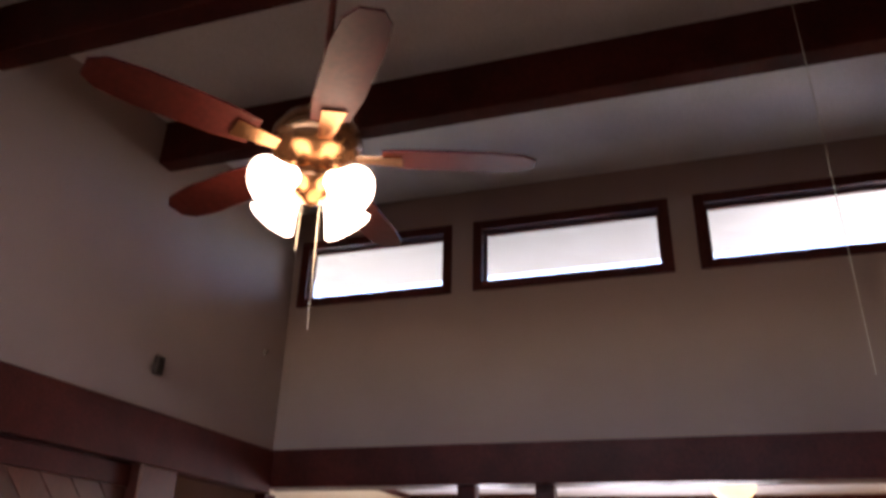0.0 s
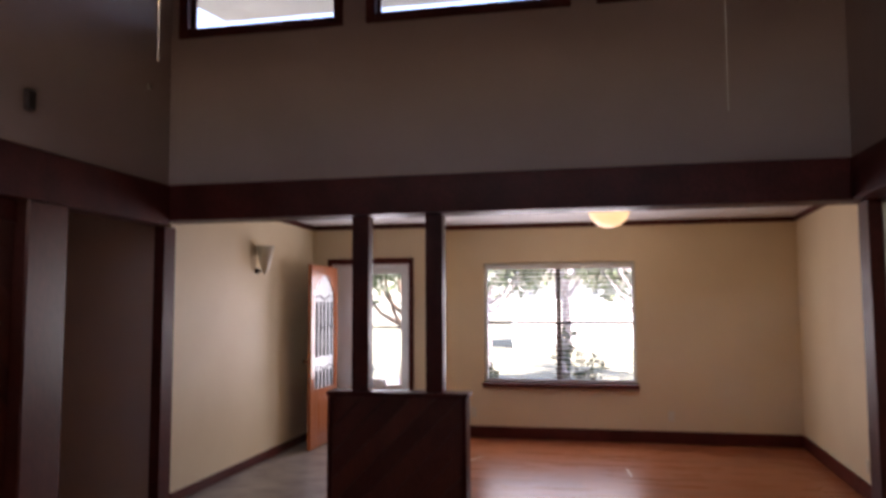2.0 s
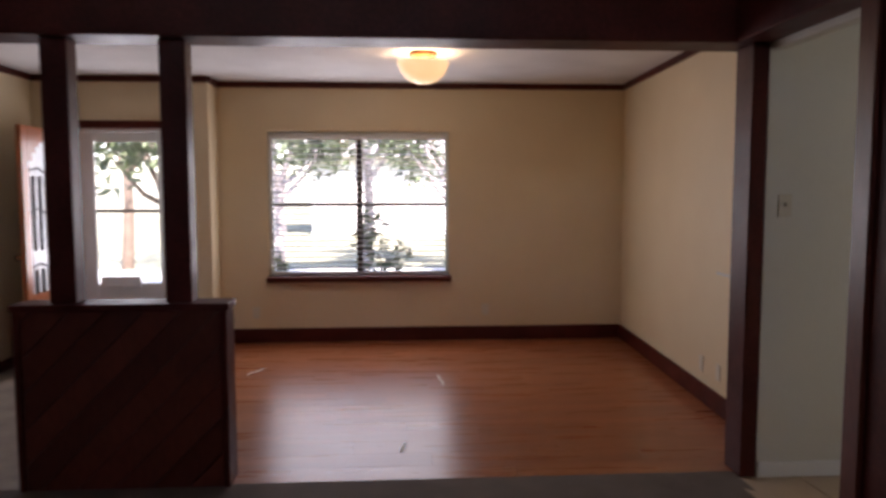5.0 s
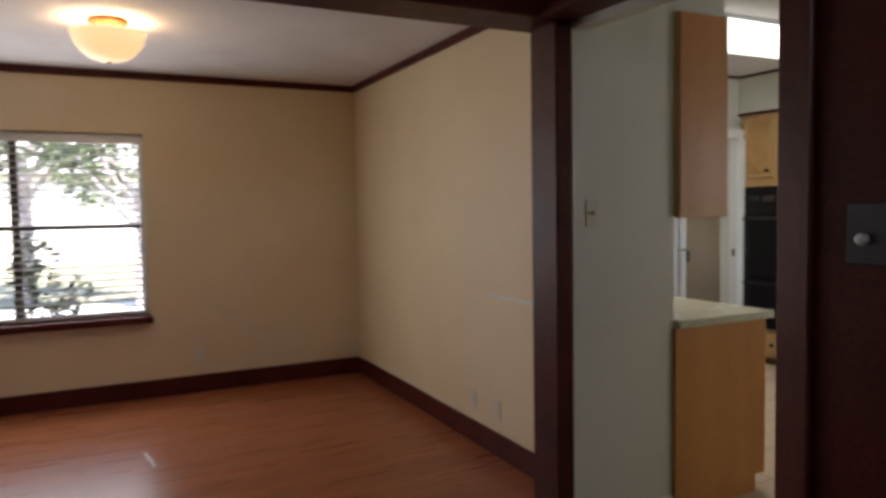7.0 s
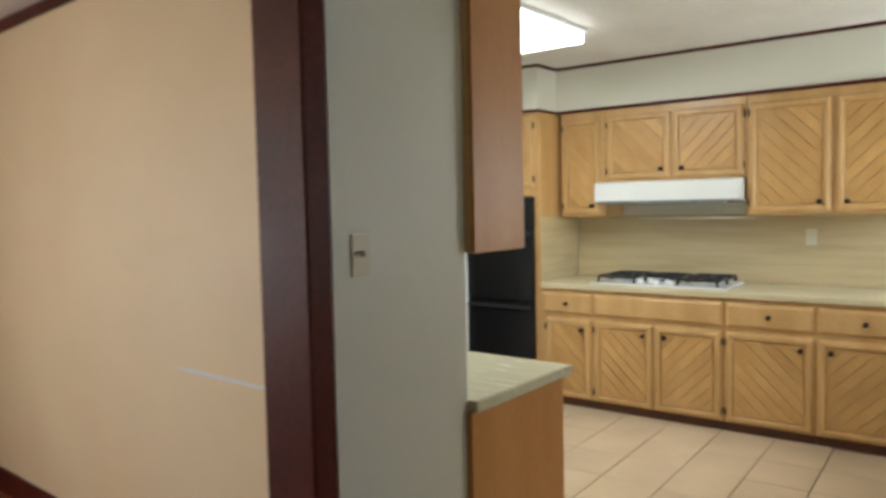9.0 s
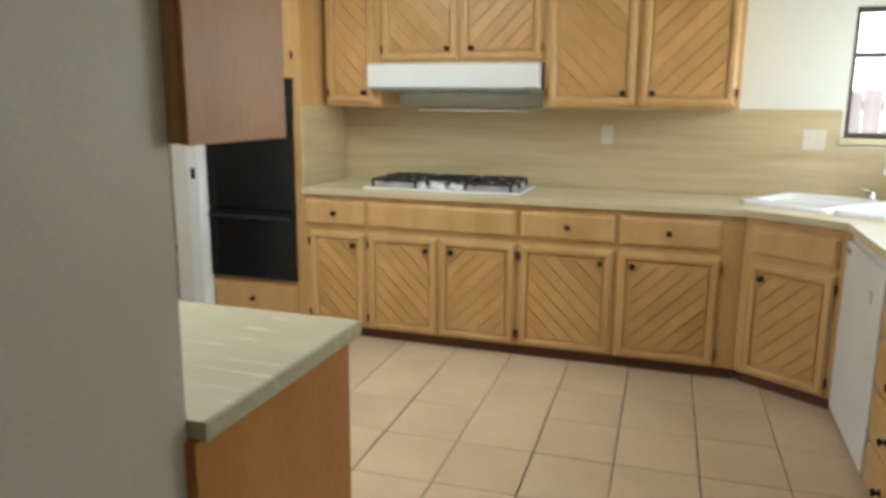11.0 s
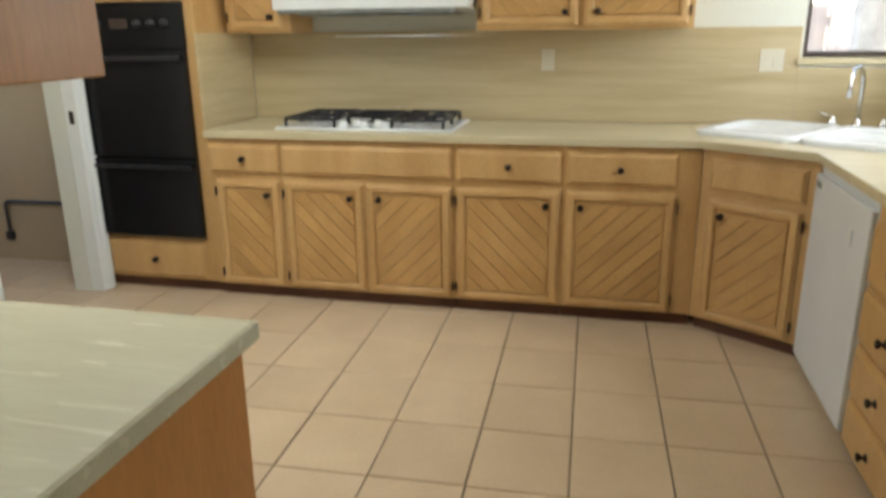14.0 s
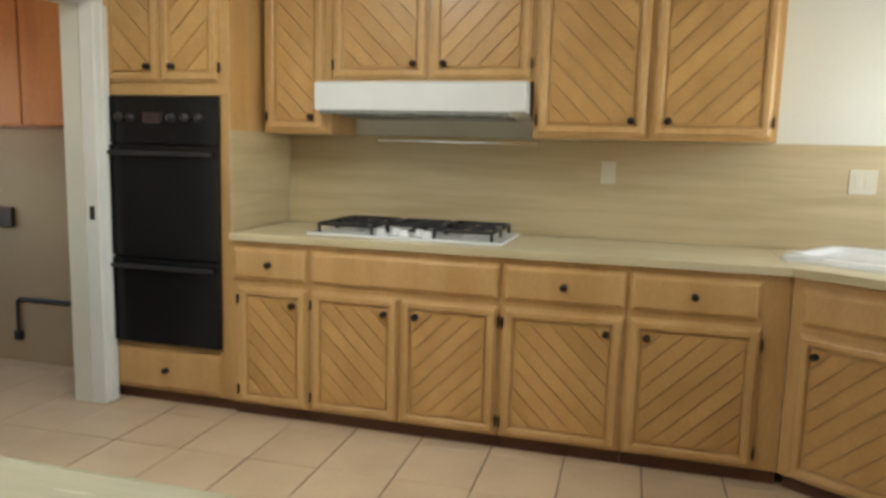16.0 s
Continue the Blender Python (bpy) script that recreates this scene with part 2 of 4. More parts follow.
def bx(bm, x0, x1, y0, y1, z0, z1, bev=0.0, seg=1):
    """A box between two corners, with its edges bevelled."""
    b = bmesh.new()
    bmesh.ops.create_cube(b, size=1, matrix=Matrix.Translation(((x0 + x1) / 2, (y0 + y1) / 2, (z0 + z1) / 2))
                          @ Matrix.Diagonal((abs(x1 - x0), abs(y1 - y0), abs(z1 - z0), 1)))
    if bev:
        bmesh.ops.bevel(b, geom=list(b.edges), offset=bev, segments=seg, affect="EDGES", profile=0.6)
    put(bm, b)
    return bm


def box(x0, x1, y0, y1, z0, z1, bev=0.0, seg=1):
    return bx(bmesh.new(), x0, x1, y0, y1, z0, z1, bev, seg)


def lathe(bm, profile, m=None, segs=24):
    """Turns (radius, z) pairs round the z axis of m."""
    m = m or Matrix()
    rings = []
    for r, z in profile:
        rings.append([bm.verts.new(m @ Vector((max(r, 1e-4) * math.cos(2 * math.pi * i / segs), max(r, 1e-4) * math.sin(2 * math.pi * i / segs), z)))
                      for i in range(segs)])
    for a, b in zip(rings, rings[1:]):
        for i in range(segs):
            bm.faces.new((a[i], a[(i + 1) % segs], b[(i + 1) % segs], b[i]))
    bm.faces.new(rings[0][::-1])
    bm.faces.new(rings[-1])
    return bm


def tube(bm, pts, r, segs=8, r_end=None):
    """A round bar along a line of points."""
    pts = [Vector(p) for p in pts]
    rings, up = [], Vector((0.123, 0.31, 0.94))
    for i, p in enumerate(pts):
        d = (pts[min(i + 1, len(pts) - 1)] - pts[max(i - 1, 0)]).normalized()
        u = d.cross(up).normalized()
        v = d.cross(u)
        rr = r if r_end is None else r + (r_end - r) * i / (len(pts) - 1)
        rings.append([bm.verts.new(p + rr * (math.cos(2 * math.pi * k / segs) * u + math.sin(2 * math.pi * k / segs) * v)) for k in range(segs)])
    for a, b in zip(rings, rings[1:]):
        for k in range(segs):
            bm.faces.new((a[k], a[(k + 1) % segs], b[(k + 1) % segs], b[k]))
    bm.faces.new(rings[0][::-1])
    bm.faces.new(rings[-1])
    return bm


def prism(bm, poly, lift, chamfer=0.0):
    """Extrudes a flat convex polygon of 3D points along lift, its far rim drawn in by chamfer."""
    pts = [Vector(p) for p in poly]
    mid = sum(pts, Vector()) / len(pts)
    lift = Vector(lift)
    low = [bm.verts.new(p) for p in pts]
    n = len(pts)
    if chamfer:
        up1 = [bm.verts.new(p + lift * (1 - chamfer / lift.length)) for p in pts]
        up2 = [bm.verts.new(p + (mid - p).normalized() * min(chamfer, (mid - p).length * 0.4) + lift) for p in pts]
        rings = [low, up1, up2]
    else:
        rings = [low, [bm.verts.new(p + lift) for p in pts]]
    for a, b in zip(rings, rings[1:]):
        for i in range(n):
            bm.faces.new((a[i], a[(i + 1) % n], b[(i + 1) % n], b[i]))
    bm.faces.new(low[::-1])
    bm.faces.new(rings[-1])
    return bm


def clip(poly, nx, ny, d):
    """Keeps the part of a 2D polygon where nx * u + ny * v <= d."""
    out = []
    for (a, b) in zip(poly, poly[1:] + poly[:1]):
        fa, fb = nx * a[0] + ny * a[1] - d, nx * b[0] + ny * b[1] - d
        if fa <= 0:
            out.append(a)
        if (fa < 0 < fb) or (fb < 0 < fa):
            s = fa / (fa - fb)
            out.append((a[0] + s * (b[0] - a[0]), a[1] + s * (b[1] - a[1])))
    return out


def diagonal_boards(u0, u1, v0, v1, width, way, gap=0.0018, slope=1.0):
    """Strips at an angle across a rectangle; way +1 rises to the right, -1 falls."""
    nx, ny = -way * slope, 1.0
    ln = math.hypot(nx, ny)
    nx, ny = nx / ln, ny / ln
    ds = [nx * u + ny * v for u in (u0, u1) for v in (v0, v1)]
    d, out = min(ds), []
    while d < max(ds):
        poly = [(u0, v0), (u1, v0), (u1, v1), (u0, v1)]
        poly = clip(poly, nx, ny, d + width - gap)
        poly = clip(poly, -nx, -ny, -(d + gap)) if len(poly) > 2 else poly
        if len(poly) > 2:
            area = abs(sum(a[0] * b[1] - a[1] * b[0] for a, b in zip(poly, poly[1:] + poly[:1]))) / 2
            if area > 4e-4:
                out.append(poly)
        d += width
    return out


# ---- large structure ----
WX, EX, SY = -5.12, -0.12, -7.4          # living room: west face, east face, south face
def roof_z(y):
    return 4.65 + 0.12 * y


def with_holes(bm, x0, x1, y0, y1, z0, z1, holes, along="x"):
    """A wall along x or y with rectangular openings (a0, a1, z0, z1) right through it."""
    a0, a1 = (x0, x1) if along == "x" else (y0, y1)
    cuts = sorted({a0, a1, *(h for q in holes for h in q[:2])})
    for p, q in zip(cuts, cuts[1:]):
        spans, z = [], z0
        for h in sorted((h for h in holes if h[0] < (p + q) / 2 < h[1]), key=lambda h: h[2]):
            if h[2] > z:
                spans.append((z, h[2]))
            z = h[3]
        if z < z1:
            spans.append((z, z1))
        for s, e in spans:
            bx(bm, p, q, y0, y1, s, e) if along == "x" else bx(bm, x0, x1, p, q, s, e)
    bmesh.ops.remove_doubles(bm, verts=bm.verts, dist=0.0005)
    return bm


# floors
setting("floor_living", box(-5.2, -0.06, SY - 0.1, 0.03, -0.12, 0.0), CARPET, "grey-brown short-pile carpet of the living room", "carpet")
setting("subfloor_dining", box(-3.66, 0.43, 0.03, 3.6, -0.12, -0.010), GROUT, "dark underlay below the laminate planks", "floor")
setting("floor_entry", box(-5.2, -3.66, 0.03, 3.4, -0.12, -0.002), VINYL, "grey-brown stone-look sheet floor of the entry", "floor")
setting("floor_hall", box(-8.0, -5.2, -1.3, 0.25, -0.12, 0.0), LAMINATE, "red-brown laminate floor of the side hall", "floor")
setting("subfloor_kitchen", box(-0.06, 4.6, -2.5, 4.2, -0.12, -0.006), GROUT, "dark grout bed under the kitchen tiles", "floor")

# north side of the living room: clerestory wall over a deep beam
CLER = [(-5.05, -3.661), (-3.476, -1.931), (-1.751, -0.226)]
CZ0, CZ1 = 3.735, 4.345
setting("wall_clerestory", with_holes(bmesh.new(), -5.3, 0.1, 0.0, 0.14, 2.5, 4.85, [(a, b, CZ0, CZ1) for a, b in CLER]), DIMOFFWHITE,
        "off-white upper wall, coloured darker for dim light, with three clerestory windows", "wall")
setting("beam_north", box(-5.15, 0.0, -0.065, 0.19, 2.254, 2.535, 0.006), DARKWOOD, "dark-stained deep wooden beam over the dining opening", "beam")
setting("beam_east", box(-0.15, 0.03, SY, -0.065, 2.254, 2.535, 0.006), DARKWOOD, "dark-stained wooden beam over the kitchen opening", "beam")
setting("beam_west", box(-5.22, -5.06, SY, -0.065, 2.215, 2.53, 0.006), DARKWOOD, "dark-stained wooden beam along the side wall", "beam")
setting("post_east", box(-0.062, 0.024, -0.065, 0.125, 0.0, 2.254, 0.006), DARKWOOD, "dark-stained wooden post beside the kitchen wall", "post")
setting("post_west", box(-5.205, -5.115, -0.045, 0.12, 0.0, 2.214, 0.006), DARKWOOD, "dark-stained wooden post at the hall corner", "post")

# living room side walls, roof and south wall
def gable(bm, x0, x1, z0):
    lo = [(x0, SY, z0), (x0, 0.0, z0), (x0, 0.0, roof_z(0) + 0.2), (x0, SY, roof_z(SY) + 0.2)]
    return prism(bm, lo, (x1 - x0, 0, 0))


setting("wall_west_upper", gable(bmesh.new(), -5.24, WX, 2.5), DIMOFFWHITE, "off-white upper side wall, coloured darker for dim light, under the sloping ceiling", "wall")
setting("wall_east_upper", gable(bmesh.new(), EX, 0.0, 2.5), DIMOFFWHITE, "off-white upper side wall, coloured darker for dim light, under the sloping ceiling", "wall")
setting("wall_south", box(-5.3, 0.1, SY - 0.12, SY, 0, 3.2), DIMOFFWHITE, "plain off-white wall behind, in the same darkened colour", "wall")
ov = bmesh.new()
prism(ov, [(-6.0, 0.3, roof_z(0.3) - 0.02), (0.8, 0.3, roof_z(0.3) - 0.02), (0.8, 2.5, roof_z(2.5) - 0.02), (-6.0, 2.5, roof_z(2.5) - 0.02)], (0, 0, 0.14))
setting("roof_overhang", ov, SOFFITPAINT, "pale roof overhang outside the clerestory windows", "roof")
roof = bmesh.new()
prism(roof, [(-5.4, SY - 0.3, roof_z(SY - 0.3)), (0.2, SY - 0.3, roof_z(SY - 0.3)), (0.2, 0.3, roof_z(0.3)), (-5.4, 0.3, roof_z(0.3))], (0, 0, 0.16))
setting("ceiling_living", roof, CEIL, "sloping pale textured ceiling between dark beams", "ceiling")
for k, yb in enumerate((-1.85, -3.17, -4.49, -5.81)):
    bm = bmesh.new()
    prism(bm, [(WX, yb, roof_z(yb) - 0.32), (WX, yb + 0.12, roof_z(yb) - 0.32), (WX, yb + 0.12, roof_z(yb) + 0.08), (WX, yb, roof_z(yb) + 0.08)],
          (EX - WX, 0, 0))
    setting("ceiling_beam_%d" % (k + 1), bm, DARKWOOD, "dark-stained exposed ceiling beam", "beam")
setting("wall_west_lower", box(-5.24, -5.135, SY, -1.22, 0, 2.215), DARKWOOD, "dark wood panelled wall beside the hall opening", "wall")
setting("pilaster_west", box(-5.135, -5.03, -1.56, -1.22, 0, 2.215, 0.012), DARKBOARD, "dark reddish wooden pilaster beside the hall opening", "pilaster")
setting("wall_east_panelled", box(-0.34, 0.0, SY, -1.365, 0, 2.254, 0.006), DARKWOOD, "dark-stained wood panelled wall beside the kitchen opening", "wall")
setting("trim_panel_edge", box(-0.36, -0.34, -1.46, -1.37, 0, 2.254, 0.004), DARKBOARD, "dark reddish edge trim of the panelled wall", "trim")

# hall to the west
setting("wall_hall_north", box(-8.0, -5.29, 0.19, 0.3, 0, 2.45), HALLPAINT, "tan painted hall wall", "wall")
setting("wall_hall_south", box(-8.0, -5.24, -1.35, -1.22, 0, 2.45), HALLPAINT, "tan painted hall wall", "wall")
setting("wall_hall_west", box(-8.1, -8.0, -1.35, 0.3, 0, 2.45), HALLPAINT, "tan painted end wall of the hall", "wall")
setting("ceiling_hall", box(-8.1, -5.24, -1.35, 0.3, 2.40, 2.5), CEIL, "pale textured hall ceiling", "ceiling")

# dining room and entry
DZ = 2.56
WIN = (-3.115, -1.335, 0.662, 2.086)
setting("wall_dining_north", with_holes(bmesh.new(), -3.59, 0.46, 3.58, 3.72, 0, DZ + 0.1, [WIN]), CREAM, "cream painted wall with a wide window", "wall")
setting("wall_dining_return", box(-3.70, -3.59, 3.25, 3.72, 0, DZ + 0.1), CREAM, "cream painted return between entry and dining room", "wall")
DOOR = (-4.93, -3.965, 0.0, 2.08)
setting("wall_entry_north", with_holes(bmesh.new(), -5.29, -3.70, 3.25, 3.37, 0, DZ + 0.1, [DOOR]), CREAM, "cream painted wall round the front door", "wall")
setting("wall_entry_west", box(-5.29, -5.17, 0.12, 3.25, 0, DZ + 0.1), CREAM, "cream painted side wall of the entry", "wall")
setting("wall_dining_east", box(0.425, 0.455, 0.19, 3.72, 0, DZ + 0.1), CREAM, "cream painted side wall of the dining room", "wall")
setting("wall_dining_nib", box(0.0, 0.46, 0.126, 0.19, 0, DZ + 0.1), CREAM, "cream painted wall end behind the post", "wall")
setting("ceiling_dining", box(-5.3, 0.46, 0.14, 3.72, DZ, DZ + 0.14), CEIL, "pale textured dining room ceiling", "ceiling")
def trim(name, x0, x1, y0, y1, z0, z1, material, label, bev=0.003):
    setting(name, box(x0, x1, y0, y1, z0, z1, bev), material, label, "trim")


# Unseen roof sheet, added so less light bounces up through the clerestory
setting("roof_dining", box(-6.0, 0.9, 0.16, 4.3, DZ + 0.145, DZ + 0.2), ROOFING, "added grey shingle roof, unseen, over the dining room", "roof")
CT = 0.022
trim("trim_crown_1", -3.59, 0.425, 3.58 - CT, 3.58, DZ - 0.055, DZ, DARKWOOD, "thin dark crown moulding")
trim("trim_crown_2", 0.425 - CT, 0.425, 0.20, 3.58 - CT, DZ - 0.055, DZ, DARKWOOD, "thin dark crown moulding")
trim("trim_crown_3", -5.17, -3.59, 3.25 - CT, 3.25, DZ - 0.055, DZ, DARKWOOD, "thin dark crown moulding")
trim("trim_crown_4", -5.17, -5.17 + CT, 0.19, 3.25 - CT, DZ - 0.055, DZ, DARKWOOD, "thin dark crown moulding")
trim("trim_crown_5", -3.59, -3.59 + CT, 3.25, 3.58 - CT, DZ - 0.055, DZ, DARKWOOD, "thin dark crown moulding")
BB, BH = 0.018, 0.141
trim("baseboard_1", -3.59, 0.425, 3.58 - BB, 3.58, 0, BH, DARKWOOD, "dark-stained wooden baseboard", 0.005)
trim("baseboard_2", 0.425 - BB, 0.425, 0.20, 3.58 - BB, 0, BH, DARKWOOD, "dark-stained wooden baseboard", 0.005)
# the side wall is turned a little off square to fit the camera's view
SLANT = Matrix.Translation((0.425, 3.58, 0)) @ Matrix.Rotation(radians(-2.6), 4, "Z") @ Matrix.Translation((-0.425, -3.58, 0))
for slanted in ("wall_dining_east", "trim_crown_2", "baseboard_2"):
    bpy.data.objects[slanted].matrix_world = SLANT
trim("baseboard_3", -5.17, -5.17 + BB, 0.19, 3.25, 0, 0.09, DARKWOOD, "dark-stained wooden baseboard", 0.005)
trim("baseboard_4", -3.59, -3.59 + BB, 3.25, 3.58 - BB, 0, BH, DARKWOOD, "dark-stained wooden baseboard", 0.005)
trim("baseboard_5", -3.93, -3.59 + BB, 3.25 - BB, 3.25, 0, BH, DARKWOOD, "dark-stained wooden baseboard", 0.005)

# kitchen
KZ = 2.64
setting("wall_kitchen_nib", box(0.025, 0.615, -0.062, 0.10, 0, KZ + 0.1), KITWHITE, "off-white painted wall end with a light switch", "wall")
setting("wall_kitchen_west", box(0.46, 0.60, 0.10, 2.3, 0, KZ + 0.1), KITWHITE, "off-white painted kitchen wall", "wall")
setting("wall_kitchen_living", box(0.0, 0.1, -2.42, -1.365, 0, KZ + 0.1), KITWHITE, "off-white painted kitchen wall", "wall")
setting("wall_kitchen_header", box(0.03, 0.1, -1.365, -0.062, 2.22, KZ + 0.1), KITWHITE, "off-white wall over the kitchen opening", "wall")
# South window out of view, assumed from the brightness of the sink corner
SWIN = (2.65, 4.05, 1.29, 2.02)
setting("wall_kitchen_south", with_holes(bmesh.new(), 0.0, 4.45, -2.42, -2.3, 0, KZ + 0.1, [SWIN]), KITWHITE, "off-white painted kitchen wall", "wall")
KWIN = (-2.24, -1.715, 1.298, 2.02)
setting("wall_kitchen_east", with_holes(bmesh.new(), 4.33, 4.45, -2.3, 2.30, 0, KZ + 0.1, [KWIN], "y"), KITWHITE,
        "off-white painted kitchen wall with a small window", "wall")
LD = (2.75, 3.585, 0.0, 2.06)
setting("wall_kitchen_north", with_holes(bmesh.new(), 0.60, 4.33, 2.19, 2.30, 0, KZ + 0.1, [LD]), KITWHITE, "off-white painted wall with the laundry doorway", "wall")
setting("ceiling_kitchen", box(0.0, 4.45, -2.42, 2.30, KZ, KZ + 0.14), CEIL, "pale textured kitchen ceiling", "ceiling")
setting("soffit_uppers", box(4.0, 4.33, -1.17, 1.43, 2.285, KZ), KITWHITE, "off-white soffit over the wall cabinets", "soffit")
setting("soffit_oven", box(3.7, 4.33, 1.43, 2.19, 2.285, KZ), KITWHITE, "off-white soffit over the oven cabinet", "soffit")
setting("soffit_west", box(0.60, 0.94, -0.062, 2.19, 2.36, KZ), KITWHITE, "off-white soffit over the end cabinets", "soffit")
for nm, x0, x1, y0, y1 in (("a", 3.985, 4.0, -1.17, 1.415), ("b", 3.685, 3.985, 1.415, 1.43), ("c", 3.685, 3.7, 1.43, 2.19)):
    trim("trim_soffit_low_" + nm, x0, x1, y0, y1, 2.272, 2.295, DARKWOOD, "thin dark soffit trim", 0.002)
    trim("trim_soffit_top_" + nm, x0, x1, y0, y1, KZ - 0.022, KZ, DARKWOOD, "thin dark ceiling trim", 0.002)
trim("trim_ceiling_d", 4.315, 4.33, -2.3, -1.17, KZ - 0.022, KZ, DARKWOOD, "thin dark ceiling trim", 0.002)
trim("trim_ceiling_e", 0.60, 3.685, 2.175, 2.19, KZ - 0.022, KZ, DARKWOOD, "thin dark ceiling trim", 0.002)
trim("trim_ceiling_f", 0.94, 0.955, -0.062, 2.175, 2.35, 2.372, DARKWOOD, "thin dark soffit trim", 0.002)
trim("baseboard_nib", 0.025, 0.625, -0.076, -0.062, 0, 0.085, TRIMWHITE, "white painted baseboard", 0.004)
trim("trim_door_right", 3.585, 3.69, 2.10, 2.19, 0, 2.06, TRIMWHITE, "white painted door casing", 0.006)
trim("trim_door_right_lip", 3.63, 3.652, 2.088, 2.10, 0, 2.06, TRIMWHITE, "white painted door casing bead", 0.004)
trim("trim_door_left", 2.65, 2.75, 2.12, 2.19, 0, 2.06, TRIMWHITE, "white painted door casing", 0.006)
trim("trim_door_head", 2.65, 3.69, 2.12, 2.19, 2.06, 2.15, TRIMWHITE, "white painted door casing head", 0.006)
# laundry beyond the doorway
setting("wall_laundry_east", box(4.05, 4.15, 2.30, 4.2, 0, 2.5), LAUNDRYTAN, "tan painted laundry wall", "wall")
# The opening is added out of view, to let daylight into the laundry
setting("wall_laundry_north", with_holes(bmesh.new(), 2.0, 4.15, 4.1, 4.2, 0, 2.5, [(2.4, 3.6, 0.9, 2.0)]), LAUNDRYTAN, "tan painted laundry wall", "wall")
setting("wall_laundry_west", box(2.0, 2.1, 2.30, 4.1, 0, 2.5), LAUNDRYTAN, "tan painted laundry wall", "wall")
setting("ceiling_laundry", box(2.0, 4.15, 2.30, 4.2, 2.45, 2.55), CEIL, "pale textured laundry ceiling", "ceiling")

# windows
def window_frame(bm, x0, x1, z0, z1, y0, y1, w):
    bx(bm, x0, x0 + w, y0, y1, z0, z1, 0.004)
    bx(bm, x1 - w, x1, y0, y1, z0, z1, 0.004)
    bx(bm, x0 + w, x1 - w, y0, y1, z0, z0 + w, 0.004)
    bx(bm, x0 + w, x1 - w, y0, y1, z1 - w, z1, 0.004)
    return bm


def pane(parent, x0, x1, y, z0, z1):
    ob = part("pane", box(x0, x1, y - 0.002, y + 0.002, z0, z1), GLASS, parent)
    ob.visible_shadow = False
    return ob


for k, (a, b) in enumerate(CLER):
    w = tagged(new("window_%d" % (k + 1)), "clerestory window in a dark-stained wooden frame", "window", "clerestory windows", "structure")
    part("window_frame", window_frame(bmesh.new(), a, b, CZ0, CZ1, -0.02, 0.135, 0.075), DARKWOOD, w)
    part("inner_sash", window_frame(bmesh.new(), a + 0.075, b - 0.075, CZ0 + 0.075, CZ1 - 0.075, 0.06, 0.1, 0.022), DARKWOOD, w)
    pane(w, a + 0.09, b - 0.09, 0.08, CZ0 + 0.09, CZ1 - 0.09)

w = tagged(new("window_4"), "wide white dining window with four panes", "window", "", "structure")
a, b, z0, z1 = WIN
part("window_frame", window_frame(bmesh.new(), a, b, z0, z1, 3.64, 3.71, 0.035), TRIMWHITE, w)
m1 = (a + b) / 2
part("mullion", box(m1 - 0.03, m1 + 0.03, 3.65, 3.70, z0 + 0.035, z1 - 0.035, 0.004), BROWNPLASTIC, w)
zm = 1.37
for q0, q1 in ((a + 0.035, m1 - 0.03), (m1 + 0.03, b - 0.035)):
    part("meeting_rail", box(q0, q1, 3.655, 3.695, zm - 0.02, zm + 0.02, 0.003), BROWNPLASTIC, w)
    pane(w, q0, q1, 3.675, z0 + 0.03, zm - 0.02)
    pane(w, q0, q1, 3.675, zm + 0.02, z1 - 0.03)
part("window_sill", box(a - 0.02, b + 0.02, 3.50, 3.66, z0 - 0.055, z0, 0.008), DARKWOOD, w, "dark-stained wooden window sill")

w = tagged(new("window_5"), "small kitchen window with a dark bronze frame", "window", "", "structure")
ya, yb, z0, z1 = KWIN
def yframe(bm, x0, x1, y0, y1, z0, z1, w):
    bx(bm, x0, x1, y0, y0 + w, z0, z1, 0.003)
    bx(bm, x0, x1, y1 - w, y1, z0, z1, 0.003)
    bx(bm, x0, x1, y0 + w, y1 - w, z0, z0 + w, 0.003)
    bx(bm, x0, x1, y0 + w, y1 - w, z1 - w, z1, 0.003)
    return bm


part("window_frame", yframe(bmesh.new(), 4.37, 4.43, ya, yb, z0, z1, 0.03), BROWNPLASTIC, w)
part("meeting_rail", box(4.375, 4.425, ya + 0.03, yb - 0.03, 1.745, 1.775, 0.003), BROWNPLASTIC, w)
for s, e in ((z0 + 0.03, 1.745), (1.775, z1 - 0.03)):
    pn = part("pane", box(4.398, 4.402, ya + 0.03, yb - 0.03, s, e), GLASS, w)
    pn.visible_shadow = False
part("window_sill", box(4.30, 4.37, ya - 0.03, yb + 0.03, z0 - 0.035, z0, 0.005), COUNTER, w)

# Added window, out of view, filling the opening in the south wall
w = tagged(new("window_6"), "unseen wide kitchen window added over the side worktop", "window", "", "structure")
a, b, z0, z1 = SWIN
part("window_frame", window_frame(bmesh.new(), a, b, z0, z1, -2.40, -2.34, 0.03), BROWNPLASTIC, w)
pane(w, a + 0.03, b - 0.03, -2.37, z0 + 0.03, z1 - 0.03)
# Unseen eaves, added to keep direct sun out of both kitchen windows
setting("eave_east", box(4.46, 5.4, -3.5, 2.4, 2.45, 2.55), SIDING, "added pale eave keeping sun out of the small kitchen window", "roof")
setting("eave_south", box(2.2, 4.44, -3.5, -2.43, 2.45, 2.55), SIDING, "added pale eave keeping sun out of the south kitchen window", "roof")

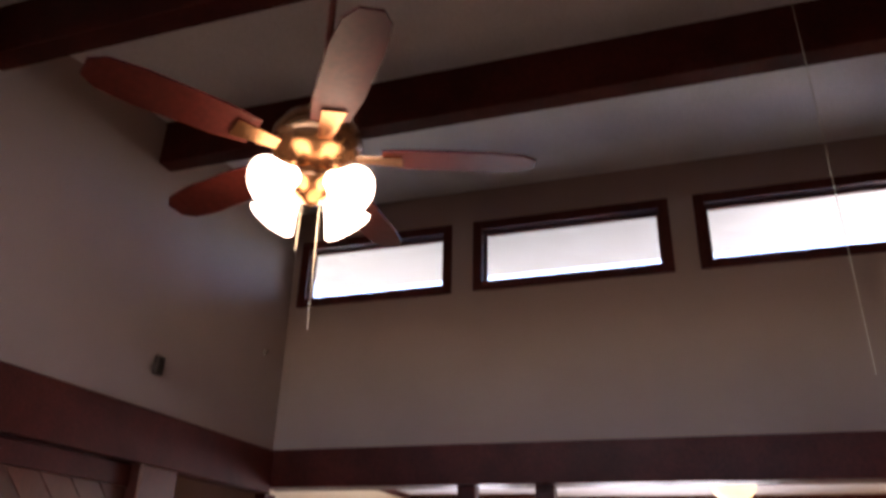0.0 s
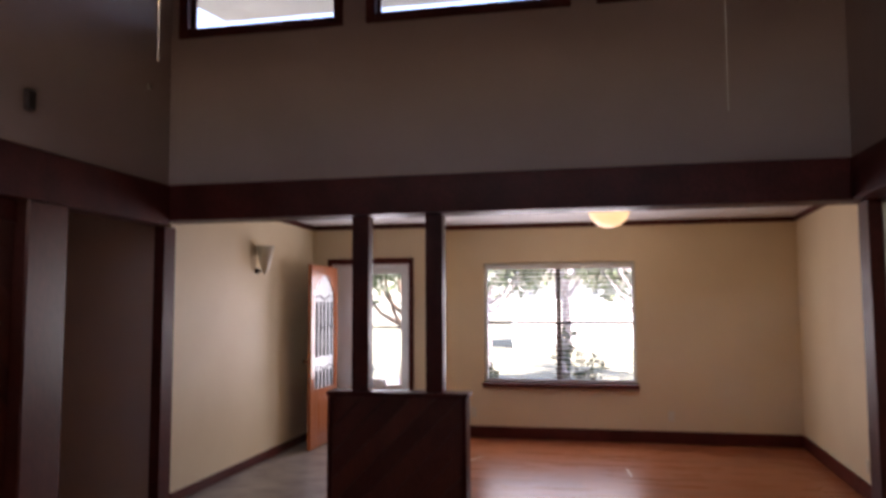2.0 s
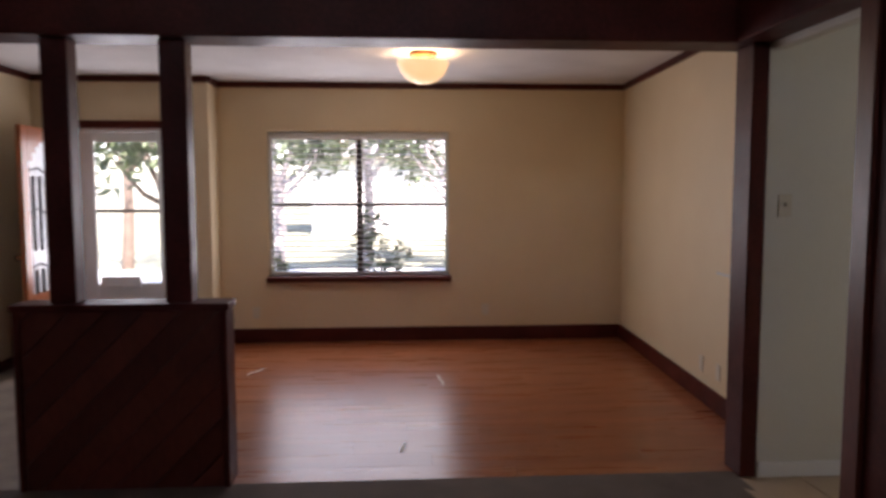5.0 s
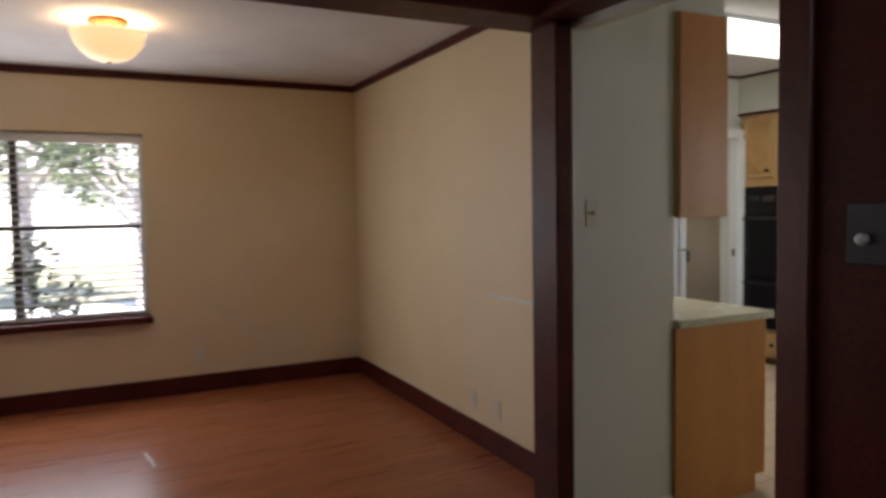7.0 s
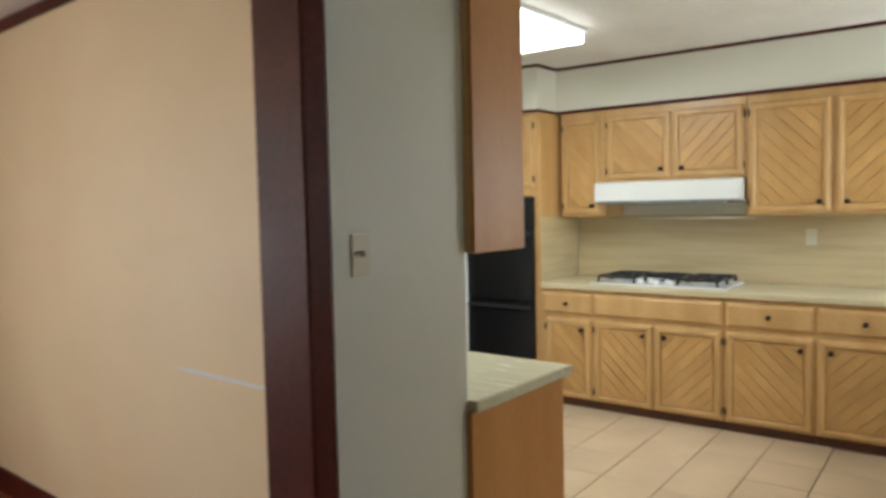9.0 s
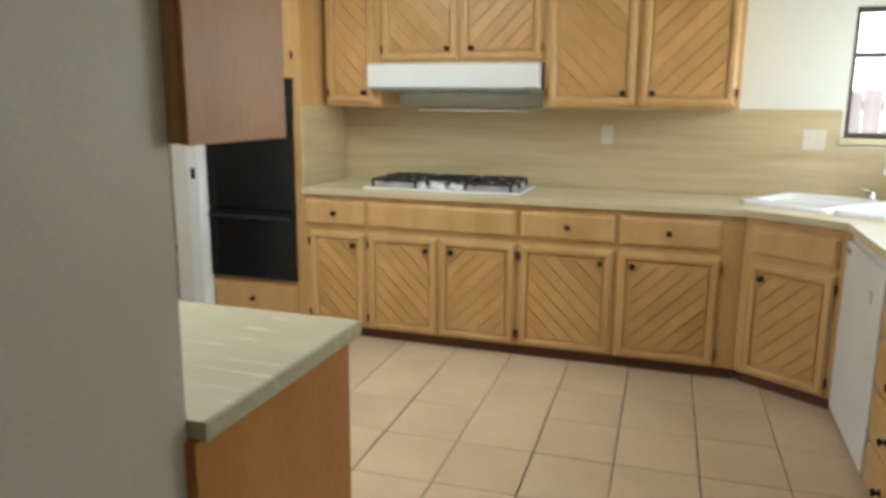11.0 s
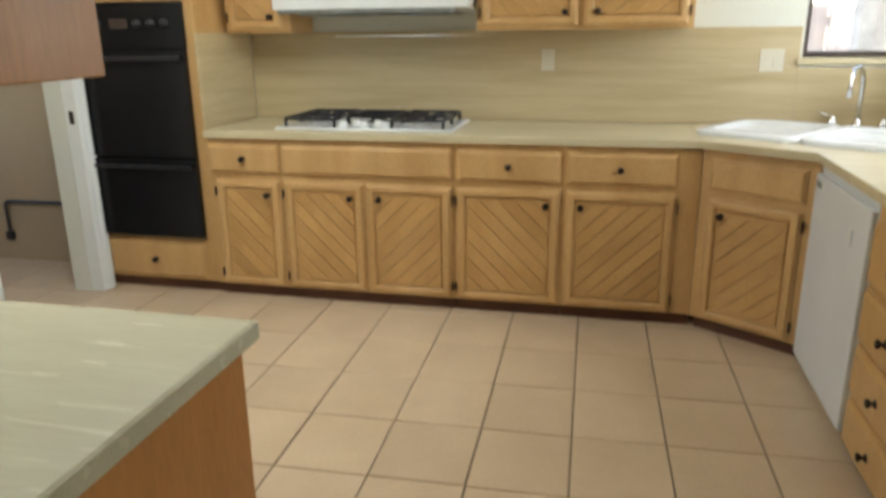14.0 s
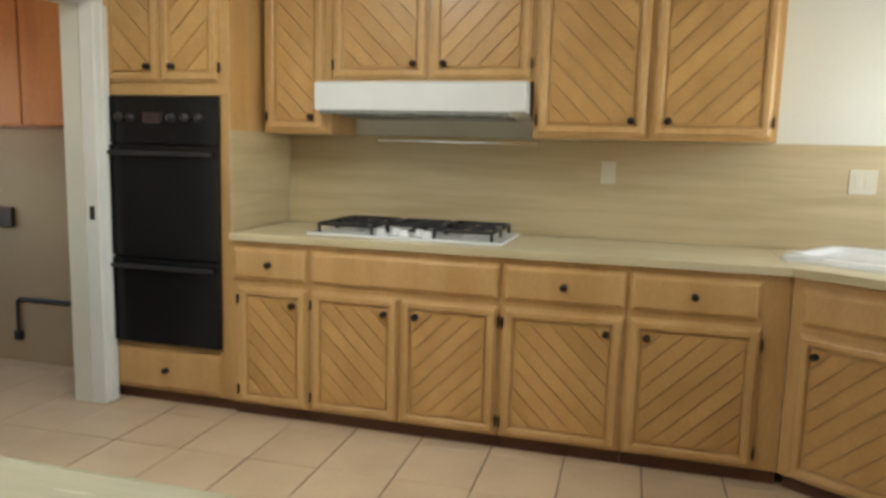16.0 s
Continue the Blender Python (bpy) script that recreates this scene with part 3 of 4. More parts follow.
# front door: storm door in the opening and the inner leaf swung into the entry
d = tagged(new("door_1"), "white storm door with glass in a dark-cased opening", "door", "", "structure")
da, db = DOOR[0], DOOR[1]
part("casing_left", box(da - 0.055, da, 3.225, 3.25, 0, 2.15, 0.005), DARKWOOD, d)
part("casing_right", box(db, db + 0.055, 3.225, 3.25, 0, 2.15, 0.005), DARKWOOD, d)
part("casing_head", box(da, db, 3.225, 3.25, 2.08, 2.15, 0.005), DARKWOOD, d)
part("jamb_left", box(da, da + 0.03, 3.25, 3.37, 0, 2.08, 0.003), TRIMWHITE, d)
part("jamb_right", box(db - 0.03, db, 3.25, 3.37, 0, 2.08, 0.003), TRIMWHITE, d)
part("jamb_head", box(da + 0.03, db - 0.03, 3.25, 3.37, 2.05, 2.08, 0.003), TRIMWHITE, d)
sd = bmesh.new()
bx(sd, da + 0.03, da + 0.27, 3.31, 3.345, 0.02, 2.05, 0.004)
bx(sd, db - 0.115, db - 0.03, 3.31, 3.345, 0.02, 2.05, 0.004)
bx(sd, da + 0.27, db - 0.115, 3.31, 3.345, 1.96, 2.05, 0.004)
bx(sd, da + 0.27, db - 0.115, 3.31, 3.345, 0.02, 0.64, 0.004)
leaf = part("storm_leaf", sd, TRIMWHITE, d, "white storm door frame")
part("cross_rail", box(da + 0.27, db - 0.115, 3.315, 3.34, 1.305, 1.335, 0.003), BROWNPLASTIC, leaf)
part("closer", box(da + 0.31, da + 0.68, 3.255, 3.309, 0.60, 0.715, 0.015, 2), WHITEPLASTIC, leaf)
pn = part("pane", box(da + 0.27, db - 0.115, 3.326, 3.329, 0.64, 1.96), GLASS, leaf)
pn.visible_shadow = False

# outdoors
setting("ground", box(-60, 60, -60, 60, -0.35, -0.16), GRASS, "sunlit lawn round the house", "ground")
setting("pavement", box(-14, 12, 3.9, 11.5, -0.16, -0.12), CONCRETE, "pale concrete porch and walk", "pavement")


# ---- cabinets ----
# Local frame of every cabinet: x to the right as one faces it, y into its depth, z up.
def knob(parent, u, z, front=-0.022):
    lathe_m = pose(u, front, z, 90)
    bm = lathe(bmesh.new(), [(0.0155, -0.001), (0.0155, 0.003), (0.007, 0.006), (0.006, 0.014), (0.013, 0.018), (0.0165, 0.024), (0.013, 0.029), (0.004, 0.031)],
               lathe_m, 12)
    return part("knob", bm, KNOB, parent, "dark bronze knob", True)


def hinges(parent, u, z0, z1, front=-0.021):
    for z in (z0 + 0.07, z1 - 0.07):
        part("hinge", bx(box(u - 0.0028, u + 0.0028, front - 0.002, front + 0.02, z - 0.022, z + 0.022, 0.001), u - 0.002, u + 0.002, front - 0.004, front, z - 0.027, z + 0.027),
             HINGE, parent)


def loops(bm, rings, close_last=True):
    vs = [[bm.verts.new(p) for p in r] for r in rings]
    n = len(vs[0])
    for p, q in zip(vs, vs[1:]):
        for i in range(n):
            bm.faces.new((p[i], p[(i + 1) % n], q[(i + 1) % n], q[i]))
    if close_last:
        bm.faces.new(vs[-1])
    return bm


def rect_loop(u0, u1, z0, z1, inset, y):
    return [Vector((u0 + inset, y, z0 + inset)), Vector((u1 - inset, y, z0 + inset)), Vector((u1 - inset, y, z1 - inset)), Vector((u0 + inset, y, z1 - inset))]


def moulded(u0, u1, z0, z1, profile):
    """A board with a moulded rim: (inset, depth) pairs from its back edge to its middle."""
    bm = loops(bmesh.new(), [rect_loop(u0, u1, z0, z1, i, y) for i, y in profile])
    bmesh.ops.recalc_face_normals(bm, faces=bm.faces)
    return bm


def cabinet_door(parent, u0, u1, z0, z1, way, knob_at, hinge_at, board=0.066):
    """A framed door with a stepped rim and a panel of slanting boards."""
    st = 0.050
    door = part("door", moulded(u0, u1, z0, z1, [(0.0, -0.001), (0.0, -0.009), (0.002, -0.011), (0.008, -0.0115), (0.010, -0.017), (0.014, -0.021), (0.019, -0.023),
                                                 (0.036, -0.023), (0.042, -0.021), (0.047, -0.015), (st, -0.0062)]), OAK, parent)
    for poly in diagonal_boards(u0 + st + 0.005, u1 - st - 0.005, z0 + st + 0.005, z1 - st - 0.005, board, way):
        b = bmesh.new()
        prism(b, [(p[0], -0.006, p[1]) for p in poly], (0, -0.0085, 0), 0.0055)
        part("panel_board", b, OAKBOARD, door)
    if knob_at:
        knob(door, knob_at[0], knob_at[1], -0.0165)
    if hinge_at is not None:
        hinges(door, hinge_at, z0, z1)
    return door


def drawer_front(parent, u0, u1, z0, z1, knobs=()):
    dr = part("drawer_front", moulded(u0, u1, z0, z1, [(0.0, -0.001), (0.0, -0.009), (0.002, -0.011), (0.008, -0.0115), (0.010, -0.016), (0.015, -0.020), (0.022, -0.022)]), OAK, parent)
    for u in knobs:
        knob(dr, u, (z0 + z1) / 2)
    return dr


def base_body(parent, width, depth=0.60, top=0.909, toe=0.068, right_toe=True):
    part("body", box(0, width, 0.0, depth, toe, top, 0.002), OAK, parent)
    part("toe_kick", box(0.001, width - 0.001, 0.032, depth, 0, toe), TOEKICK, parent, "dark brown toe kick")


CF = 3.688
GB, GU = "base cabinets under the cooktop counter", "wall cabinets along the cooktop wall"
DB, DT, RB, RT = 0.073, 0.683, 0.716, 0.878


def base_unit(y_left, width, label, drawers, doors):
    c = thing("base_cabinet", pose(CF, y_left, 0, 0, 0, -90), label, "cabinet", GB)
    base_body(c, width)
    for u0, u1, k in drawers:
        drawer_front(c, u0, u1, RB, RT, k)
    for u0, u1, way, side in doors:
        ku = u1 - 0.074 if side == "r" else u0 + 0.074
        cabinet_door(c, u0, u1, DB, DT, way, (ku, DT - 0.082), (u0 - 0.004) if side == "r" else (u1 + 0.004))
    return c


base_unit(1.405, 0.433, "narrow honey oak base cabinet with drawer and slanted-board door", [(0.015, 0.425, (0.222,))], [(0.045, 0.422, -1, "r")])
base_unit(0.970, 0.954, "wide honey oak base cabinet with plain false drawer under the cooktop", [(0.012, 0.942, ())], [(0.012, 0.465, -1, "r"), (0.475, 0.942, 1, "l")])
base_unit(0.014, 0.556, "honey oak base cabinet with drawer and slanted-board door", [(0.014, 0.544, (0.28,))], [(0.012, 0.544, -1, "r")])
base_unit(-0.543, 0.648, "honey oak base cabinet with drawer next to the sink corner", [(0.012, 0.534, (0.272,))], [(0.012, 0.545, 1, "l")])

# slanting sink cabinet in the corner
A, B = Vector((3.688, -1.193)), Vector((3.395, -1.634))
ang = math.degrees(math.atan2(B.y - A.y, B.x - A.x))
ln = (B - A).length
c = thing("sink_cabinet", pose(A.x, A.y, 0, 0, 0, ang), "honey oak corner sink cabinet with a plain false drawer", "cabinet", GB)
bm = bmesh.new()
prism(bm, [(0.0, 0.0, 0.065), (ln, 0.0, 0.065), (ln + 0.10, 0.60, 0.065), (-0.10, 0.60, 0.065)], (0, 0, 0.844))
part("body", bm, OAK, c)
bm = bmesh.new()
prism(bm, [(0.01, 0.032, 0.0), (ln - 0.01, 0.032, 0.0), (ln, 0.5, 0.0), (0.0, 0.5, 0.0)], (0, 0, 0.065))
part("toe_kick", bm, TOEKICK, c)
drawer_front(c, 0.045, ln - 0.045, RB, RT - 0.01)
cabinet_door(c, 0.045, ln - 0.045, DB, DT, 1, (0.118, DT - 0.082), ln - 0.041)

# south run: dishwasher, drawer stack
dw = thing("dishwasher", pose(3.378, -1.634, 0, 0, 0, 180), "white built-in dishwasher with a plain front beside the sink", "dishwasher")
part("body", box(0.0, 0.71, 0.0, 0.58, 0.05, 0.905, 0.003), DWWHITE, dw)
part("door", box(0.008, 0.706, -0.022, -0.001, 0.045, 0.868, 0.006, 2), DWWHITE, dw)
part("kick_plate", box(0.01, 0.70, 0.03, 0.5, 0.0, 0.048, 0.003), DWWHITE, dw)
part("latch", box(0.52, 0.555, -0.03, -0.022, 0.70, 0.76, 0.004), WHITEPLASTIC, dw)
part("badge", box(0.03, 0.10, -0.025, -0.022, 0.815, 0.84, 0.001), HOODGREY, dw)
c = thing("drawer_cabinet", pose(2.664, -1.634, 0, 0, 0, 180), "honey oak base cabinet with four drawers beside the dishwasher", "cabinet")
base_body(c, 0.60)
for z0, z1 in ((0.63, 0.845), (0.42, 0.612), (0.22, 0.405), (0.03, 0.205)):
    drawer_front(c, 0.02, 0.585, z0, z1, (0.285,))
part("end_panel", box(0.60, 0.618, -0.003, 0.60, 0.0, 0.909, 0.002), PLYEND, c, "orange-brown veneer end panel")

# worktop on the two runs, with its back splash
wt = thing("countertop", pose(0, 0, 0), "streaked beige laminate worktop turning the sink corner", "countertop")
bm = bmesh.new()
prism(bm, [(3.663, 1.403, 0.911), (4.328, 1.403, 0.911), (4.328, -1.182, 0.911), (3.663, -1.182, 0.911)], (0, 0, 0.036), 0.004)
prism(bm, [(3.663, -1.182, 0.911), (4.328, -1.182, 0.911), (4.328, -2.298, 0.911), (3.37, -2.298, 0.911), (3.37, -1.607, 0.911)], (0, 0, 0.036), 0.0)
prism(bm, [(3.37, -1.607, 0.911), (3.37, -2.298, 0.911), (2.02, -2.298, 0.911), (2.02, -1.607, 0.911)], (0, 0, 0.036), 0.004)
part("worktop", bm, COUNTER, wt)
part("back_splash", box(4.318, 4.3285, -1.70, 1.401, 0.948, 1.455, 0.002), SPLASH, wt, "streaked tan laminate back splash")
part("joint_strip", box(4.3145, 4.3178, -0.02, 0.86, 1.424, 1.43), CHROME, wt, "thin bright joint strip")
part("low_splash", box(4.318, 4.3285, -2.284, -1.701, 0.948, 1.248, 0.002), SPLASH, wt)
part("side_splash", box(3.70, 4.316, 1.4185, 1.4035, 0.948, 1.455, 0.002), SPLASH, wt, "streaked tan laminate side splash")
part("south_splash", box(2.03, 4.316, -2.2985, -2.288, 0.948, 1.27, 0.002), SPLASH, wt)

# wall cabinets
def wall_unit(y_left, width, z0, label, doors):
    c = thing("wall_cabinet", pose(4.0, y_left, z0, 0, 0, -90), label, "cabinet", GU)
    h = 2.272 - z0
    part("body", box(0, width, 0.0, 0.326, 0.0, h, 0.002), OAK, c)
    for u0, u1, way, side in doors:
        ku = u1 - 0.070 if side == "r" else u0 + 0.070
        cabinet_door(c, u0, u1, 0.015, h - 0.05, way, (ku, 0.085), (u0 - 0.004) if side == "r" else (u1 + 0.004), 0.072)
    return c


wall_unit(1.385, 0.385, 1.45, "narrow honey oak wall cabinet beside the range hood", [(0.02, 0.345, -1, "r")])
wall_unit(0.998, 1.041, 1.715, "short honey oak wall cabinet above the range hood", [(0.012, 0.510, -1, "r"), (0.526, 1.024, 1, "l")])
wall_unit(-0.045, 1.085, 1.453, "tall honey oak wall cabinet with two slanted-board doors", [(0.02, 0.525, -1, "r"), (0.548, 1.06, 1, "l")])

# oven tower
c = thing("oven_cabinet", pose(3.708, 2.17, 0, 0, 0, -90), "tall honey oak oven cabinet with doors above and a drawer below", "cabinet")
W = 0.755
part("upper_body", box(0, W, 0.0, 0.62, 1.62, 2.272, 0.002), OAK, c)
part("lower_body", box(0, W, 0.0, 0.62, 0.065, 0.318, 0.002), OAK, c)
part("side_panel", box(0, 0.05, 0.0, 0.62, 0.318, 1.62), OAK, c)
part("side_panel", box(0.70, W, 0.0, 0.62, 0.318, 1.62), OAK, c)
part("back_panel", box(0.05, 0.70, 0.58, 0.62, 0.318, 1.62), OAK, c)
part("toe_kick", box(0.001, W, 0.03, 0.6, 0, 0.065), TOEKICK, c)
cabinet_door(c, 0.03, 0.365, 1.685, 2.24, -1, (0.298, 1.76), 0.026, 0.09)
cabinet_door(c, 0.375, 0.70, 1.685, 2.24, 1, (0.442, 1.76), 0.704, 0.09)
drawer_front(c, 0.06, 0.69, 0.08, 0.30, (0.37,))
ov = thing("wall_oven", pose(3.708, 2.17, 0.322, 0, 0, -90), "black built-in double wall oven in the oak tower", "oven")
part("body", box(0.055, 0.695, 0.0, 0.55, 0.005, 1.285, 0.003), BLACKGLASS, ov)
part("control_panel", box(0.04, 0.705, -0.03, -0.001, 1.055, 1.292, 0.005, 2), BLACKGLASS, ov)
ud = part("oven_door", box(0.042, 0.703, -0.04, -0.001, 0.47, 1.047, 0.006, 2), BLACKGLASS, ov, "black glass upper oven door")
part("handle", bx(bx(box(0.06, 0.685, -0.072, -0.054, 0.995, 1.017, 0.006, 2), 0.075, 0.10, -0.056, -0.039, 0.999, 1.013), 0.645, 0.67, -0.056, -0.039, 0.999, 1.013), BLACKMETAL, ud)
ld = part("oven_door", box(0.042, 0.703, -0.04, -0.001, 0.012, 0.46, 0.006, 2), BLACKGLASS, ov, "black glass lower oven door")
part("handle", bx(bx(box(0.06, 0.685, -0.072, -0.054, 0.41, 0.431, 0.006, 2), 0.075, 0.10, -0.056, -0.039, 0.415, 0.426), 0.645, 0.67, -0.056, -0.039, 0.415, 0.426), BLACKMETAL, ld)
for u in (0.13, 0.20, 0.44, 0.52, 0.60):
    part("dial", lathe(bmesh.new(), [(0.024, 0), (0.024, 0.006), (0.017, 0.008), (0.015, 0.024), (0.004, 0.026)], pose(u, -0.030, 1.185, 90), 14), BLACKMETAL, ov, "", True)
part("clock_window", box(0.27, 0.38, -0.033, -0.030, 1.16, 1.21, 0.001), BROWNPLASTIC, ov)

# range hood
hd = thing("range_hood", pose(3.883, 1.045, 1.543, 0, 0, -90), "white under-cabinet range hood above the cooktop", "range hood")
bm = bmesh.new()
prism(bm, [(0.0, 0.0, 0.025), (0.0, 0.443, 0.0), (0.0, 0.443, 0.17), (0.0, 0.03, 0.17), (0.0, 0.0, 0.157)], (1.071, 0, 0))
bmesh.ops.bevel(bm, geom=list(bm.edges), offset=0.004, segments=2, affect="EDGES")
part("shell", bm, WHITEENAMEL, hd)
part("front_lip", box(0.03, 1.0, -0.006, 0.012, 0.004, 0.024, 0.003), HOODGREY, hd)
part("filter", box(0.12, 0.96, 0.06, 0.40, -0.006, 0.012, 0.002), HOODGREY, hd)
part("end_cap", box(1.0, 1.066, -0.004, 0.002, 0.03, 0.15, 0.002), WHITEENAMEL, hd)

# cooktop
ck = thing("cooktop", pose(3.77, 1.03, 0.947, 0, 0, -90), "white gas cooktop with black cast-iron grates", "cooktop")
part("tray", box(0.0, 0.99, 0.0, 0.50, 0.0, 0.014, 0.006, 2), WHITEENAMEL, ck)
for u in (0.055, 0.655):
    g = bmesh.new()
    uw = 0.28
    for k in range(2):
        v0 = 0.03 + k * 0.225
        for p, q in (((u, v0), (u + uw, v0)), ((u + uw, v0), (u + uw, v0 + 0.215)), ((u + uw, v0 + 0.215), (u, v0 + 0.215)), ((u, v0 + 0.215), (u, v0))):
            tube(g, [(p[0], p[1], 0.056), (q[0], q[1], 0.056)], 0.0095, 6)
        cu, cv = u + uw / 2, v0 + 0.107
        for a in range(4):
            dx, dy = math.cos(a * math.pi / 2 + math.pi / 4), math.sin(a * math.pi / 2 + math.pi / 4)
            tube(g, [(cu + dx * 0.035, cv + dy * 0.035, 0.058), (cu + dx * 0.135, cv + dy * 0.105, 0.056)], 0.008, 6)
        for fx in (u, u + uw):
            for fy in (v0, v0 + 0.215):
                tube(g, [(fx, fy, 0.013), (fx, fy, 0.056)], 0.0095, 6)
        part("burner", lathe(bmesh.new(), [(0.055, 0.014), (0.055, 0.02), (0.038, 0.024), (0.034, 0.034), (0.02, 0.037)], pose(cu, cv, 0), 20), BURNERALU, ck, "pale metal burner", True)
    part("grate", g, BLACKMETAL, ck, "black cast-iron double grate", True)
g = bmesh.new()
for q in (0.37, 0.62):
    tube(g, [(q, 0.17, 0.056), (q, 0.47, 0.056)], 0.008, 6)
for q in (0.17, 0.265, 0.37, 0.47):
    tube(g, [(0.37, q, 0.056), (0.62, q, 0.056)], 0.008, 6)
for q in (0.37, 0.62):
    for v in (0.17, 0.47):
        tube(g, [(q, v, 0.013), (q, v, 0.056)], 0.008, 6)
part("grate", g, BLACKMETAL, ck, "black cast-iron centre grate", True)
part("burner", lathe(bmesh.new(), [(0.065, 0.014), (0.065, 0.02), (0.045, 0.025), (0.04, 0.034), (0.02, 0.037)], pose(0.495, 0.31, 0), 20), BLACKMETAL, ck, "black burner", True)
for u, v in ((0.375, 0.055), (0.435, 0.115), (0.495, 0.055), (0.555, 0.115), (0.615, 0.055)):
    part("dial", lathe(bmesh.new(), [(0.030, 0.013), (0.029, 0.021), (0.022, 0.024), (0.020, 0.044), (0.005, 0.046)], pose(u, v, 0), 16), WHITEENAMEL, ck, "white dial", True)

# corner sink, made larger to take in the worktop's glare, and tap
sk = thing("sink", pose(3.885, -1.745, 0.947, 0, 0, ang), "white enamel double corner sink, enlarged over the worktop's glare", "sink")
def rounded(w, h, r, z, n=5, cx=0.0, cy=0.0):
    pts = []
    for sx, sy, a0 in ((1, 1, 0), (-1, 1, 90), (-1, -1, 180), (1, -1, 270)):
        for k in range(n + 1):
            a = radians(a0 + 90 * k / n)
            pts.append(Vector((cx + sx * (w / 2 - r) + r * math.cos(a), cy + sy * (h / 2 - r) + r * math.sin(a), z)))
    return pts


for cx in (-0.25, 0.25):
    bm = bmesh.new()
    loops(bm, [rounded(0.50, 0.64, 0.06, 0.001, 5, cx), rounded(0.498, 0.635, 0.06, 0.022, 5, cx), rounded(0.48, 0.62, 0.06, 0.028, 5, cx), rounded(0.40, 0.46, 0.07, 0.028, 5, cx, -0.02),
               rounded(0.39, 0.45, 0.07, 0.014, 5, cx, -0.02), rounded(0.37, 0.43, 0.07, 0.004, 5, cx, -0.02)])
    part("bowl", bm, WHITEENAMEL, sk, "", True)
tp = thing("tap", pose(4.20, -1.985, 0.948, 0, 0, ang), "chrome kitchen tap with side handles behind the sink", "tap")
part("base_plate", lathe(bmesh.new(), [(0.03, 0.0), (0.03, 0.02), (0.02, 0.035), (0.017, 0.05)], Matrix(), 16), CHROME, tp, "", True)
arc = [(0, 0, 0.03), (0, 0, 0.22)] + [(0, -0.09 + 0.09 * math.cos(a), 0.22 + 0.09 * math.sin(a)) for a in (0.5, 1.0, 1.57, 2.1, 2.6, 3.1)] + [(0, -0.18, 0.17)]
part("spout", tube(bmesh.new(), arc, 0.012, 10), CHROME, tp, "", True)
for u in (-0.12, 0.12):
    part("handle", tube(lathe(bmesh.new(), [(0.024, 0.0), (0.024, 0.03), (0.015, 0.045), (0.012, 0.06)], pose(u, 0, 0), 12), [(u, 0, 0.055), (u + u * 0.5, -0.03, 0.075)], 0.007, 8), CHROME, tp, "", True)

# end cabinets along the wall by the opening
c = thing("base_cabinet", pose(1.225, -0.085, 0, 0, 0, 90), "base cabinet run with a plain orange veneer end panel", "cabinet")
part("body", box(0.02, 0.88, 0.0, 0.62, 0.09, 0.888, 0.002), OAK, c)
part("toe_kick", box(0.02, 0.88, 0.07, 0.6, 0, 0.09), TOEKICK, c)
bm = bmesh.new()
prism(bm, [(0.0, 0.0, 0.09), (0.0, 0.0, 0.888), (0.0, 0.62, 0.888), (0.0, 0.62, 0.0), (0.0, 0.07, 0.0), (0.0, 0.07, 0.09)], (0.018, 0, 0))
part("end_panel", bm, PLYEND, c, "orange veneer end panel")
for i in range(2):
    u = 0.03 + i * 0.40
    drawer_front(c, u + 0.01, u + 0.39, 0.70, 0.86, (u + 0.20,))
    cabinet_door(c, u + 0.01, u + 0.39, 0.105, DT, -1 if i % 2 else 1, (u + 0.082, DT - 0.082), None)
ct = thing("countertop", pose(0, 0, 0), "pale green-beige streaked laminate worktop on the end cabinets", "countertop")
part("worktop", box(0.617, 1.266, -0.094, 0.805, 0.890, 0.926, 0.002), PENTOP, ct)
part("edge_band", box(0.617, 1.273, -0.1005, -0.0945, 0.887, 0.925, 0.002), PENTOP, ct)
part("edge_band", box(1.2665, 1.273, -0.094, 0.805, 0.887, 0.925, 0.002), PENTOP, ct)
c = thing("wall_cabinet", pose(0.922, -0.10, 1.41, 0, 0, 90), "wall cabinet with a plain pinkish-orange veneer end", "cabinet")
part("body", box(0.015, 0.90, 0.0, 0.305, 0.0, 0.945, 0.002), OAK, c)
part("end_panel", box(0.0, 0.014, -0.004, 0.305, -0.002, 0.945, 0.002), PLYEND, c, "pinkish-orange veneer end panel")
for i in range(2):
    u = 0.03 + i * 0.405
    cabinet_door(c, u + 0.01, u + 0.395, 0.02, 0.87, -1 if i % 2 else 1, (u + 0.082, 0.09), None)


fr = thing("refrigerator", pose(1.62, 0.83, 0, 0, 0, 90), "tall white refrigerator standing beyond the end cabinets", "refrigerator")
part("body", box(0.0, 0.76, 0.07, 0.72, 0.06, 1.70, 0.012, 2), DWWHITE, fr)
part("gasket", box(0.012, 0.748, 0.055, 0.07, 0.08, 1.69), HOODGREY, fr)
part("lower_door", box(0.0, 0.76, -0.005, 0.055, 0.08, 1.17, 0.012, 2), DWWHITE, fr)
part("upper_door", box(0.0, 0.76, -0.005, 0.055, 1.18, 1.70, 0.012, 2), DWWHITE, fr)
part("handle", box(0.68, 0.70, -0.045, -0.006, 0.75, 1.14, 0.008, 2), WHITEPLASTIC, fr)
part("handle", box(0.68, 0.70, -0.045, -0.006, 1.21, 1.45, 0.008, 2), WHITEPLASTIC, fr)
part("foot_grille", box(0.02, 0.74, 0.05, 0.6, 0.0, 0.06), HOODGREY, fr)


